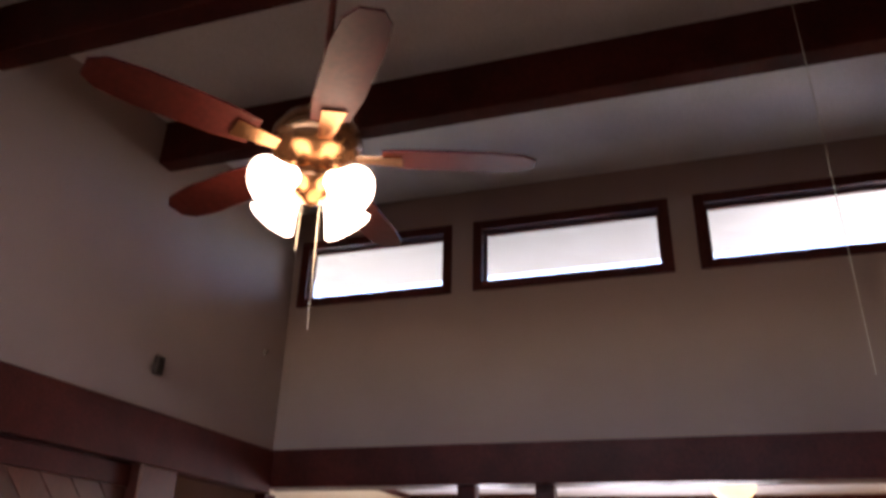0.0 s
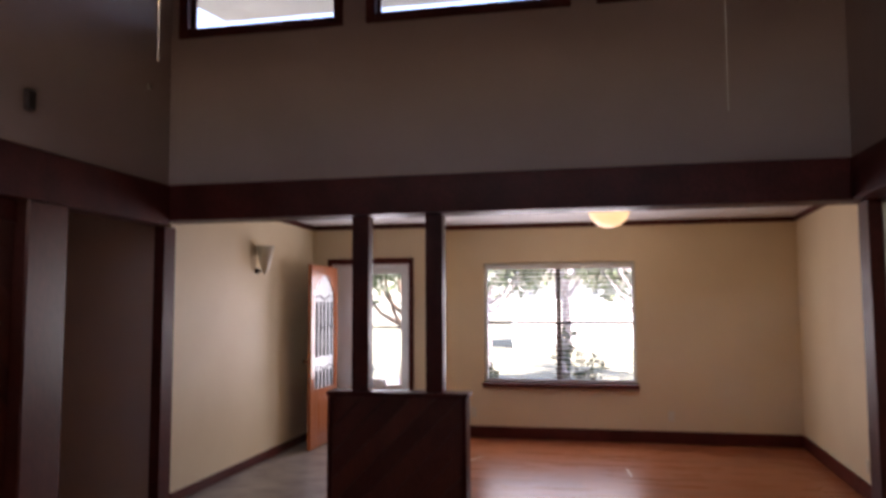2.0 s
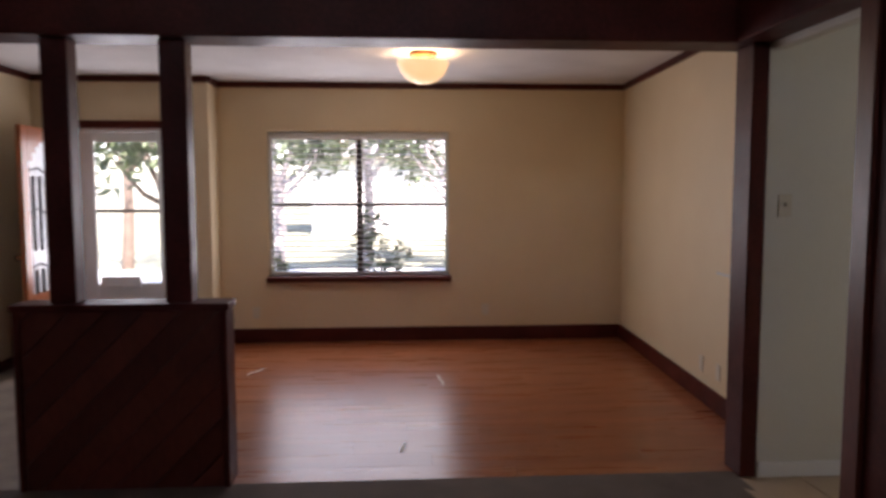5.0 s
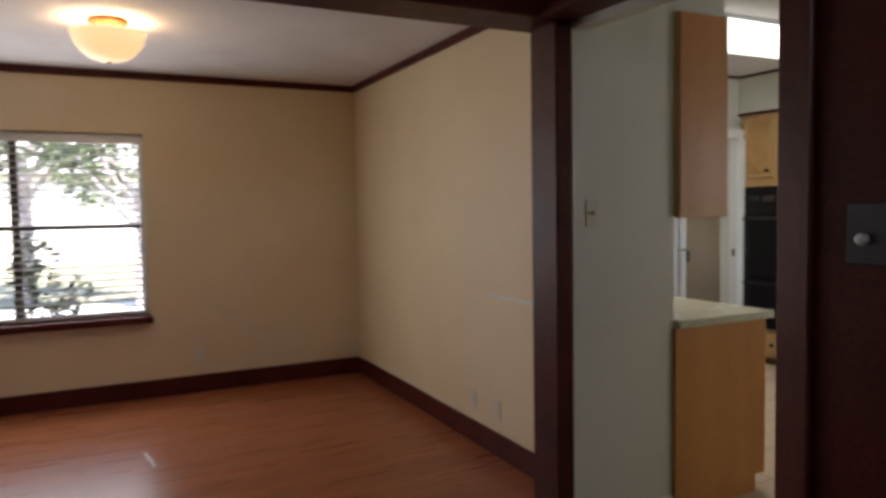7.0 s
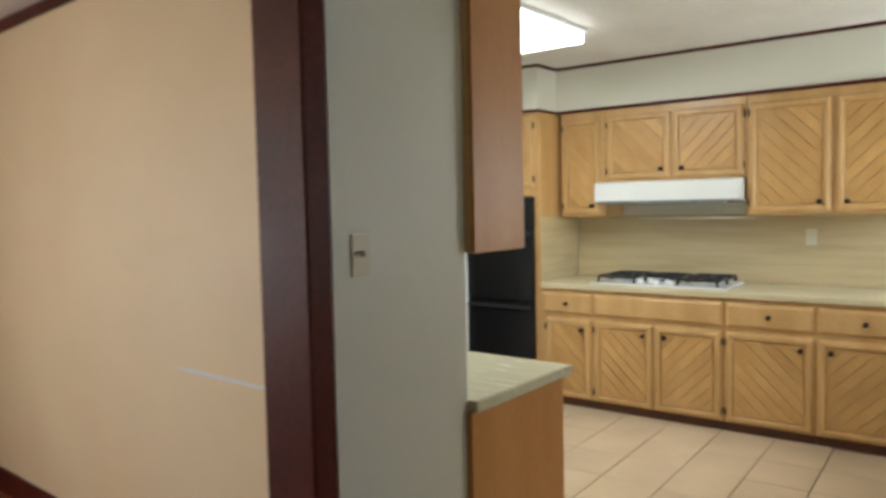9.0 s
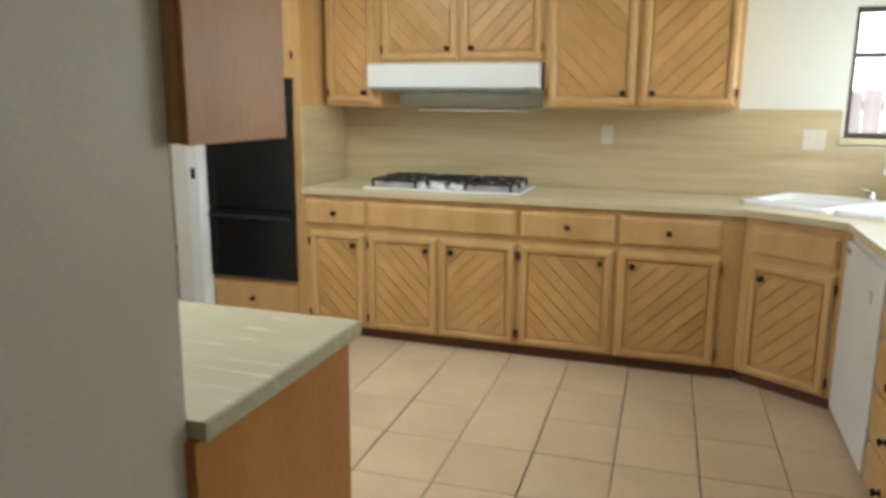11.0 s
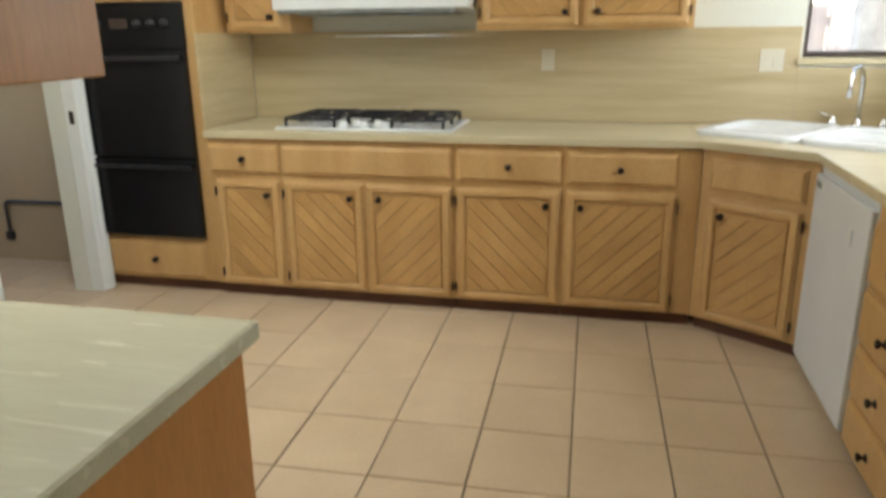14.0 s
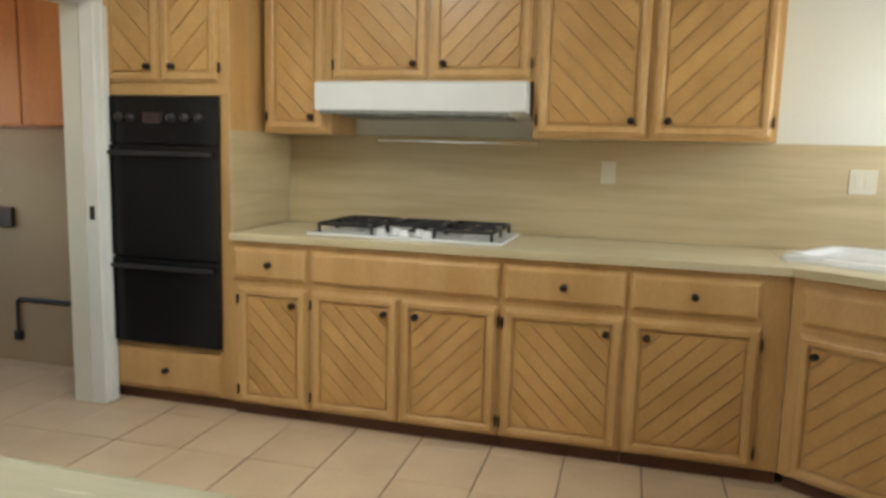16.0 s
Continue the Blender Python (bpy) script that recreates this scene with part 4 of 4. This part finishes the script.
# ---- living room things ----
hw = thing("half_wall", pose(-3.24, 0.06, 0), "dark reddish wood panelled half wall carrying two posts", "half wall")
part("core", box(-0.49, 0.49, -0.045, 0.07, 0.0, 0.916), DARKWOOD, hw)
part("cap", box(-0.53, 0.535, -0.085, 0.11, 0.916, 0.952, 0.006, 2), DARKWOOD, hw)
part("end_trim", box(0.49, 0.522, -0.075, 0.10, 0.0, 0.916, 0.005), DARKWOOD, hw)
part("end_trim", box(-0.522, -0.49, -0.075, 0.10, 0.0, 0.916, 0.005), DARKWOOD, hw)
for poly in diagonal_boards(-0.49, 0.49, 0.0, 0.916, 0.13, 1, 0.002):
    b = bmesh.new()
    prism(b, [(p[0], -0.045, p[1]) for p in poly], (0, -0.016, 0), 0.005)
    part("board", b, DARKBOARD, hw)
for x in (-3.519, -2.955):
    p = thing("post", pose(x, 0.07, 0.952), "slim dark-stained wooden post between half wall and beam", "post", "posts on the half wall")
    part("shaft", box(-0.065, 0.065, -0.06, 0.06, 0.0, 1.302, 0.006), DARKWOOD, p)

wp = thing("wood_panelling", pose(-5.135, -1.56, 0), "dark reddish slanted-board wood panelling on the side wall", "panelling")
part("top_rail", box(0, 0.03, -2.6, 0, 2.08, 2.2, 0.004), DARKWOOD, wp)
for poly in diagonal_boards(-2.6, -0.005, 0.0, 2.08, 0.15, -1, 0.002):
    b = bmesh.new()
    prism(b, [(0.001, p[0], p[1]) for p in poly], (0.022, 0, 0), 0.005)
    part("board", b, DARKBOARD, wp)
sp = thing("wall_speaker", pose(WX, -1.50, 2.82), "small dark brown box on the upper side wall", "speaker")
part("case", box(0.001, 0.035, -0.034, 0.034, -0.06, 0.06, 0.005), BROWNPLASTIC, sp)
part("grille", box(0.035, 0.039, -0.027, 0.027, -0.052, 0.052, 0.001), HINGE, sp)
hk = thing("wall_hook", pose(WX, -0.30, 3.26), "tiny pale hook on the upper side wall", "hook")
part("plate", box(0.0, 0.006, -0.012, 0.012, -0.02, 0.02, 0.002), PLASTIC, hk)
part("prong", tube(bmesh.new(), [(0.005, 0, 0.0), (0.03, 0, -0.005), (0.035, 0, 0.015)], 0.004, 6), KNOB, hk)
cd = thing("pull_cord", pose(-1.23, -1.95, 4.412), "thin pale pull cord hanging from the sloping ceiling", "cord")
part("string", tube(bmesh.new(), [(0, 0, 0), (0.004, 0, -0.7), (0, 0, -2.0)], 0.002, 6), PLASTIC, cd)
ds = thing("dimmer_switch", pose(-0.341, -1.595, 1.40), "dark wall plate with a white dimmer knob on the panelling", "light switch")
part("plate", box(-0.008, 0.0, -0.05, 0.05, -0.07, 0.07, 0.003), BLACKMETAL, ds)
part("dial", lathe(bmesh.new(), [(0.014, 0.0), (0.0135, 0.012), (0.011, 0.018), (0.003, 0.02)], pose(-0.008, 0.008, -0.012, 0, -90), 16), WHITEPLASTIC, ds, "white dial", True)

# ceiling fan, blades at rest
FX, FY, FZ = -2.94, -3.55, 2.765
fan = thing("ceiling_fan", pose(FX, FY, FZ), "antique brass ceiling fan with dark blades and four lit shades", "ceiling fan")
top = roof_z(FY) - FZ
part("canopy", lathe(bmesh.new(), [(0.02, top - 0.11), (0.05, top - 0.09), (0.07, top - 0.03), (0.075, top + 0.02)], Matrix(), 20), BRASS, fan, "", True)
part("downrod", tube(bmesh.new(), [(0, 0, 0.12), (0, 0, top - 0.08)], 0.012, 10), DARKWOOD, fan)
part("motor", lathe(bmesh.new(), [(0.03, 0.16), (0.05, 0.13), (0.11, 0.11), (0.135, 0.07), (0.14, 0.02), (0.12, -0.02), (0.08, -0.04), (0.06, -0.06)], Matrix(), 28), BRASS, fan, "antique brass motor housing", True)
part("light_hub", lathe(bmesh.new(), [(0.06, -0.055), (0.075, -0.08), (0.07, -0.12), (0.04, -0.15), (0.015, -0.165)], Matrix(), 20), BRASS, fan, "", True)
for k in range(5):
    a = radians(72 * k + 20)
    rot = Matrix.Rotation(a, 4, "Z") @ Matrix.Rotation(radians(9), 4, "X")
    bm = bmesh.new()
    outl = [(0.20, -0.055), (0.30, -0.068), (0.52, -0.072), (0.62, -0.06), (0.66, -0.03), (0.66, 0.03), (0.62, 0.06), (0.52, 0.072), (0.30, 0.068), (0.20, 0.055)]
    prism(bm, [rot @ Vector((x, y, -0.004)) for x, y in outl], rot.to_3x3() @ Vector((0, 0, 0.008)))
    bl = part("blade", bm, DARKWOOD, fan, "dark wood fan blade")
    part("blade_iron", prism(bmesh.new(), [rot @ Vector(p) for p in ((0.10, -0.02, -0.012), (0.26, -0.035, -0.012), (0.26, 0.035, -0.012), (0.10, 0.02, -0.012))], rot.to_3x3() @ Vector((0, 0, 0.007))), BRASS, bl)
for k in range(4):
    a = radians(90 * k - 17)
    m = Matrix.Rotation(a, 4, "Z") @ pose(0.07, 0, -0.10, 0, 128, 0)
    part("shade", lathe(bmesh.new(), [(0.026, 0.0), (0.030, 0.02), (0.046, 0.055), (0.062, 0.085), (0.078, 0.115), (0.076, 0.118), (0.058, 0.085), (0.042, 0.055), (0.02, 0.02)], m, 20), FROST, fan, "lit frosted glass shade", True)
    part("socket", lathe(bmesh.new(), [(0.02, -0.04), (0.03, -0.01), (0.03, 0.01)], m, 14), BRASS, fan, "", True)
for dx, ln2 in ((0.03, 0.40), (-0.03, 0.16)):
    part("pull_chain", tube(bmesh.new(), [(dx, 0, -0.15), (dx * 1.1, 0, -0.15 - ln2)], 0.0013, 6), PLASTIC, fan)

# ---- dining room and entry things ----
dl = thing("ceiling_light", pose(-1.65, 1.97, DZ), "amber glass dome ceiling light, lit", "ceiling light")
part("pan", lathe(bmesh.new(), [(0.02, -0.17), (0.022, -0.05), (0.10, -0.03), (0.11, -0.015), (0.105, 0.0)], Matrix(), 28), BRASS, dl, "", True)
part("dome", lathe(bmesh.new(), [(0.012, -0.238), (0.05, -0.234), (0.10, -0.218), (0.145, -0.185), (0.178, -0.14), (0.196, -0.088), (0.199, -0.074), (0.192, -0.074), (0.172, -0.13), (0.14, -0.17)], Matrix(), 32), DOMEGLASS, dl, "glowing amber glass dome", True).visible_shadow = False
part("finial", lathe(bmesh.new(), [(0.003, -0.249), (0.010, -0.246), (0.012, -0.24), (0.016, -0.232)], Matrix(), 14), BRASS, dl, "", True)

bl = thing("window_blind", pose(-2.225, 3.585, 0.668), "white horizontal blind with open slats in the dining window", "blind")
part("head_rail", box(-0.875, 0.875, 0.005, 0.05, 1.34, 1.385, 0.004), SLATMAT, bl)
part("bottom_rail", box(-0.87, 0.87, 0.012, 0.044, 0.01, 0.035, 0.004), SLATMAT, bl)
slat = bmesh.new()
prism(slat, [(-0.87, -0.022, -0.003), (0.87, -0.022, -0.003), (0.87, 0.0, 0.0025), (-0.87, 0.0, 0.0025)], (0, 0, 0.002))
prism(slat, [(-0.87, 0.0, 0.0025), (0.87, 0.0, 0.0025), (0.87, 0.022, -0.003), (-0.87, 0.022, -0.003)], (0, 0, 0.002))
first = part("slat", slat, SLATMAT, bl)
for k in range(24):
    s = first if k == 0 else new("slat", first.data)
    s.parent = bl
    s.matrix_basis = pose(0, 0.028, 0.075 + k * 0.0535, 8, 0, 0)
for u in (-0.62, -0.03, 0.03, 0.62):
    part("ladder_cord", tube(bmesh.new(), [(u, 0.003, 0.02), (u, 0.003, 1.345)], 0.0015, 5), SLATMAT, bl)

dr = thing("front_door", pose(-4.865, 3.20, 0.012, 0, 0, -91), "orange-brown wooden front door with ironwork glass, swung open", "door")
DWID = 0.80
bm = bmesh.new()
bx(bm, 0, 0.10, -0.022, 0.022, 0, 2.03, 0.004)
bx(bm, DWID - 0.10, DWID, -0.022, 0.022, 0, 2.03, 0.004)
bx(bm, 0.10, DWID - 0.10, -0.022, 0.022, 0, 0.64, 0.004)
bx(bm, 0.10, DWID - 0.10, -0.022, 0.022, 1.92, 2.03, 0.004)
for k in range(10):
    u0, u1 = 0.10 + k * 0.06, 0.10 + (k + 1) * 0.06
    um = (u0 + u1) / 2 - DWID / 2
    bx(bm, u0, u1, -0.022, 0.022, 1.92 - 0.22 * (um / 0.30) ** 2, 1.92)
part("door_leaf", bm, DOORWOOD, dr)
part("lower_panel", box(0.21, DWID - 0.21, -0.03, 0.03, 0.12, 0.54, 0.012, 2), DOORWOOD, dr)
pn = part("pane", box(0.10, DWID - 0.10, -0.004, 0.004, 0.64, 1.92), DOORGLASS, dr, "pebbled door glass, its bright reflection coloured in")
for u in (0.18, 0.29, 0.40, 0.51, 0.62):
    for v in (-0.012, 0.012):
        part("iron_bar", tube(bmesh.new(), [(u, v, 1.0), (u, v, 1.62)], 0.011, 6), BLACKMETAL, dr)
        part("iron_bar", tube(bmesh.new(), [(u, v, 0.64), (u, v, 0.84)], 0.011, 6), BLACKMETAL, dr)
for z in (0.86, 1.32, 1.66):
    part("iron_scroll", tube(bmesh.new(), [(0.10, 0.014, z), (0.25, 0.014, z + 0.03), (0.40, 0.014, z - 0.02), (0.55, 0.014, z + 0.03), (0.70, 0.014, z)], 0.007, 6), BLACKMETAL, dr)
part("door_handle", lathe(bmesh.new(), [(0.03, 0.022), (0.03, 0.03), (0.012, 0.034), (0.012, 0.06), (0.028, 0.075), (0.02, 0.095), (0.004, 0.098)], pose(DWID - 0.07, 0, 0.95, 90), 16), BRASS, dr, "", True)

sc = thing("wall_sconce", pose(-5.17, 1.68, 1.94), "small unlit glass wall sconce with a bronze base", "sconce")
part("base", lathe(bmesh.new(), [(0.03, 0.0), (0.03, 0.012), (0.012, 0.018), (0.012, 0.05)], pose(0, 0, 0, 0, 90), 16), KNOB, sc, "", True)
part("shade", lathe(bmesh.new(), [(0.012, -0.03), (0.03, 0.0), (0.068, 0.12), (0.095, 0.25), (0.092, 0.25), (0.064, 0.12), (0.02, 0.0)], pose(0.095, 0, 0.0), 20), PLASTIC, sc, "cream glass shade", True)


def wall_plate(name, m, label, w=0.072, h=0.115, kind="outlet", material=None, category="outlet"):
    t = thing(name, m, label, category)
    part("plate", box(-w / 2, w / 2, -0.006, -0.0004, -h / 2, h / 2, 0.002), material or PLASTIC, t)
    if kind == "outlet":
        for z in (0.02, -0.02):
            part("socket", box(-0.014, 0.014, -0.009, -0.006, z - 0.013, z + 0.013, 0.002), material or PLASTIC, t)
    elif kind == "switch":
        part("toggle", box(-0.005, 0.005, -0.026, -0.006, -0.004, 0.012, 0.002), material or PLASTIC, t)
    elif kind == "double":
        for u in (-0.023, 0.023):
            part("rocker", box(u - 0.016, u + 0.016, -0.011, -0.006, -0.033, 0.033, 0.002), material or PLASTIC, t)
    return t


wall_plate("outlet", pose(-0.97, 3.58, 0.31), "ivory wall outlet under the window wall")
wall_plate("outlet", pose(-3.25, 3.58, 0.30), "ivory wall outlet under the window")
wall_plate("outlet", SLANT @ pose(0.425, 1.335, 0.274, 0, 0, -90), "ivory wall outlet above the dark baseboard")
wall_plate("outlet", SLANT @ pose(0.425, 1.03, 0.28, 0, 0, -90), "ivory cable plate above the dark baseboard", kind="plain")
wall_plate("light_switch", pose(0.128, -0.062, 1.435), "ivory toggle light switch on the white wall end", kind="switch", category="light switch")
wall_plate("outlet", pose(4.318, -0.395, 1.29, 0, 0, -90), "ivory outlet on the tan back splash")
wall_plate("light_switch", pose(4.318, -1.565, 1.285, 0, 0, -90), "ivory double switch plate on the back splash", 0.118, 0.115, "double", PLASTIC, "light switch")
# Bright gloss streak on the wall, built as a thin white strip
tr = thing("wall_streak", SLANT @ pose(0.425, 0.68, 0.952), "bright streak along the cream wall, built as a thin strip", "strip")
part("strip", box(-0.006, -0.0005, -0.42, 0.42, -0.008, 0.008, 0.002), WHITEENAMEL, tr)

GS = "paper scraps on the dining floor"
for x, y, rz, s in ((-3.03, 2.37, 62, 0.24), (-1.52, 2.02, 96, 0.30), (-1.83, 0.50, 80, 0.14)):
    t = thing("paper_scrap", pose(x, y, 0.001, 0, 0, rz), "curled white scrap lying on the laminate floor", "scrap", GS)
    bm = bmesh.new()
    for k in range(6):
        u0, u1 = s * (k / 6 - 0.5), s * ((k + 1) / 6 - 0.5)
        h0, h1 = 0.010 * abs(math.sin(k)), 0.010 * abs(math.sin(k + 1))
        prism(bm, [(u0, -0.008, h0), (u1, -0.008, h1), (u1, 0.008, h1), (u0, 0.008, h0)], (0, 0, 0.002))
    part("scrap", bm, WHITEPLASTIC, t)

# ---- kitchen ceiling light and laundry ----
fl = thing("fluorescent_light", pose(2.22, 0.89, KZ), "lit white fluorescent box light on the kitchen ceiling", "ceiling light")
part("housing", box(-0.69, 0.69, -0.27, 0.27, -0.03, 0.0, 0.004), WHITEENAMEL, fl)
part("diffuser", box(-0.68, 0.68, -0.26, 0.26, -0.095, -0.03, 0.02, 2), DIFFUSER, fl, "glowing acrylic diffuser").visible_shadow = False
lc = thing("laundry_cabinet", pose(4.05, 2.85, 1.45, 0, 0, -90), "orange-brown laundry wall cabinet seen through the doorway", "cabinet")
part("body", box(-0.55, 0.53, -0.33, -0.001, 0.0, 0.8, 0.003), ORANGECAB, lc)
for u in (-0.54, -0.185, 0.17):
    part("door", box(u, u + 0.345, -0.348, -0.331, 0.01, 0.79, 0.004), ORANGECAB, lc)
pp = thing("laundry_pipe", pose(4.037, 3.127, 0.0), "thin black gas pipe along the laundry wall", "pipe")
part("pipe", tube(bmesh.new(), [(0, 0, 0.16), (0, 0, 0.26), (0, 0, 0.385), (0, -0.02, 0.402), (0, -0.4, 0.404), (0, -0.86, 0.408)], 0.012, 8), BLACKMETAL, pp)
part("valve", box(-0.02, 0.02, -0.025, 0.025, 0.14, 0.20, 0.006), BLACKMETAL, pp)
wb = thing("washer_outlet", pose(4.05, 3.18, 0.91, 0, 0, -90), "brown outlet box on the laundry wall", "outlet")
part("plate", box(-0.06, 0.06, -0.03, -0.001, -0.06, 0.06, 0.004), BROWNPLASTIC, wb)
part("strike", box(3.5825, 3.5865, 2.13, 2.16, 0.98, 1.05), HINGE, bpy.data.objects["trim_door_right"], "dark strike plate")

# ---- outdoors ----
def clump(bm, c, r, n, size, rng):
    for _ in range(n):
        d = Vector((rng.gauss(0, 1), rng.gauss(0, 1), rng.gauss(0, 1)))
        p = c + d.normalized() * r * rng.random() ** 0.5
        u = Vector((rng.gauss(0, 1), rng.gauss(0, 1), rng.gauss(0, 0.6))).normalized()
        v = u.cross(Vector((rng.random(), rng.random(), 1))).normalized()
        s = size * (0.6 + 0.8 * rng.random())
        bm.faces.new([bm.verts.new(p + u * s * a + v * s * b) for a, b in ((-1, 0), (0, -0.38), (1, 0), (0, 0.38))])


def tree(x, y, h, spread, seed, leaves=1400, bark=None, r=0.13):
    rng = random.Random(seed)
    t = thing("tree", pose(x, y, -0.16), "leafy garden tree with a forked grey trunk", "tree", "garden trees")
    bm, crown = bmesh.new(), bmesh.new()
    tube(bm, [(0, 0, 0), (0.05, 0.03, h * 0.25), (0.0, 0.1, h * 0.5)], r, 10, r * 0.62)
    for k in range(7):
        a = rng.random() * 6.28
        z0 = h * (0.3 + 0.2 * rng.random())
        e = Vector((math.cos(a) * spread * (0.4 + 0.6 * rng.random()), math.sin(a) * spread * (0.4 + 0.6 * rng.random()), h * (0.55 + 0.45 * rng.random())))
        tube(bm, [(0.02, 0.05, z0), e * 0.5 + Vector((0, 0, z0 * 0.4)), e], 0.05, 6, 0.015)
        clump(crown, e, spread * 0.45, leaves // 7, 0.10, rng)
    part("trunk", bm, bark or BARK, t)
    part("crown", crown, LEAF, t)


tree(-4.9, 6.6, 3.6, 1.3, 3)
tree(2.9, 9.5, 4.5, 1.8, 5)
tree(-4.0, 9.6, 3.9, 1.6, 21, 2600, PALEBARK)
tree(-0.75, 10.6, 4.1, 1.5, 22, 2600, PALEBARK)
tree(-2.5, 12.5, 5.4, 1.9, 23, 2400, PALEBARK)
tree(5.35, -2.42, 6.5, 1.8, 9, 900, PALEBARK, 0.19)
tree(-7.5, 12.0, 5.5, 2.4, 7)
for x, y, r, s in ((-2.06, 4.6, 0.44, 11), (-3.14, 4.5, 0.22, 12)):
    t = thing("shrub", pose(x, y, -0.16), "leafy green shrub below the dining window", "shrub", "shrubs under the window")
    bm, rng = bmesh.new(), random.Random(s)
    for k in range(9):
        clump(bm, Vector((rng.gauss(0, 0.12), rng.gauss(0, 0.12), 0.25 + 0.12 * k * r / 0.4)), 0.22, 70, 0.06, rng)
    part("foliage", bm, LEAF, t)
    part("stem", tube(bmesh.new(), [(0, 0, 0), (0.02, 0, 0.9)], 0.02, 6, 0.008), BARK, t)
hs = thing("neighbour_house", pose(1.0, 24.0, -0.16), "pale neighbouring house with a grey gable roof", "house")
part("wall", box(-6, 6, 0, 6, 0, 3.0), SIDING, hs)
part("roof", prism(bmesh.new(), [(-6.5, -0.6, 2.9), (-6.5, 3.0, 5.4), (-6.5, 6.6, 2.9)], (13, 0, 0)), ROOFING, hs)
fn = thing("fence", pose(6.6, 0, -0.16), "weathered vertical board fence outside the kitchen window", "fence")
for z in (0.5, 1.6):
    part("rail", box(0.02, 0.07, -4.2, 0.6, z, z + 0.09), FENCEWOOD, fn)
fb = part("board", box(-0.01, 0.015, -0.068, 0.068, 0, 1.8, 0.003), FENCEWOOD, fn)
for k in range(33):
    o = fb if k == 0 else new("board", fb.data)
    o.parent = fn
    o.matrix_basis = pose(0.006 * (k % 3), -4.2 + k * 0.145, -0.02 * (k % 4))

# ---- floor pieces ----
TX, TY, TA = 0.374, 0.341, 1.4
tile_box = box(-TX / 2 + 0.0028, TX / 2 - 0.0028, -TY / 2 + 0.0034, TY / 2 - 0.0034, -0.008, 0.0, 0.002)
kf = bpy.data.objects["subfloor_kitchen"]
grid = pose(1.3886, -0.3579, 0, 0, 0, TA)
ft = None
for i in range(-5, 9):
    for j in range(-7, 13):
        c = grid @ Vector(((i + 0.5) * TX, (j + 0.5) * TY, 0.0))
        if not (-0.2 < c.x < 4.3 and -2.4 < c.y < 4.0) or c.x < 0.5 and c.y > -0.02 or c.y > 2.5 and c.x < 2.0:
            continue
        if ft is None:
            o = ft = part("tile", tile_box, TILE, kf)
        else:
            o = new("tile", ft.data)
            o.parent = kf
        o.matrix_basis = pose(c.x, c.y, 0.001 * math.sin(7 * i + 3 * j), 0.12 * math.sin(5 * i + j), 0.12 * math.cos(3 * i - 2 * j), TA)
PL, PW = 1.22, 0.193
pf = bpy.data.objects["subfloor_dining"]
fp = {}
for j in range(19):
    y0 = 0.03 + j * PW
    x = -3.66 - PL * ((j * 0.37) % 1.0)
    while x < 0.428:
        a, b = max(x, -3.655), min(x + PL, 0.428)
        if b - a > 0.05 and y0 + PW < 3.75:
            key = round(b - a, 3)
            if key not in fp:
                o = fp[key] = part("plank", box(-(b - a) / 2 + 0.0003, (b - a) / 2 - 0.0003, -PW / 2 + 0.0003, PW / 2 - 0.0003, -0.010, 0.0, 0.0005), LAMINATE, pf)
            else:
                o = new("plank", fp[key].data)
                o.parent = pf
            o.matrix_basis = pose((a + b) / 2, y0 + PW / 2, 0.0)
        x += PL
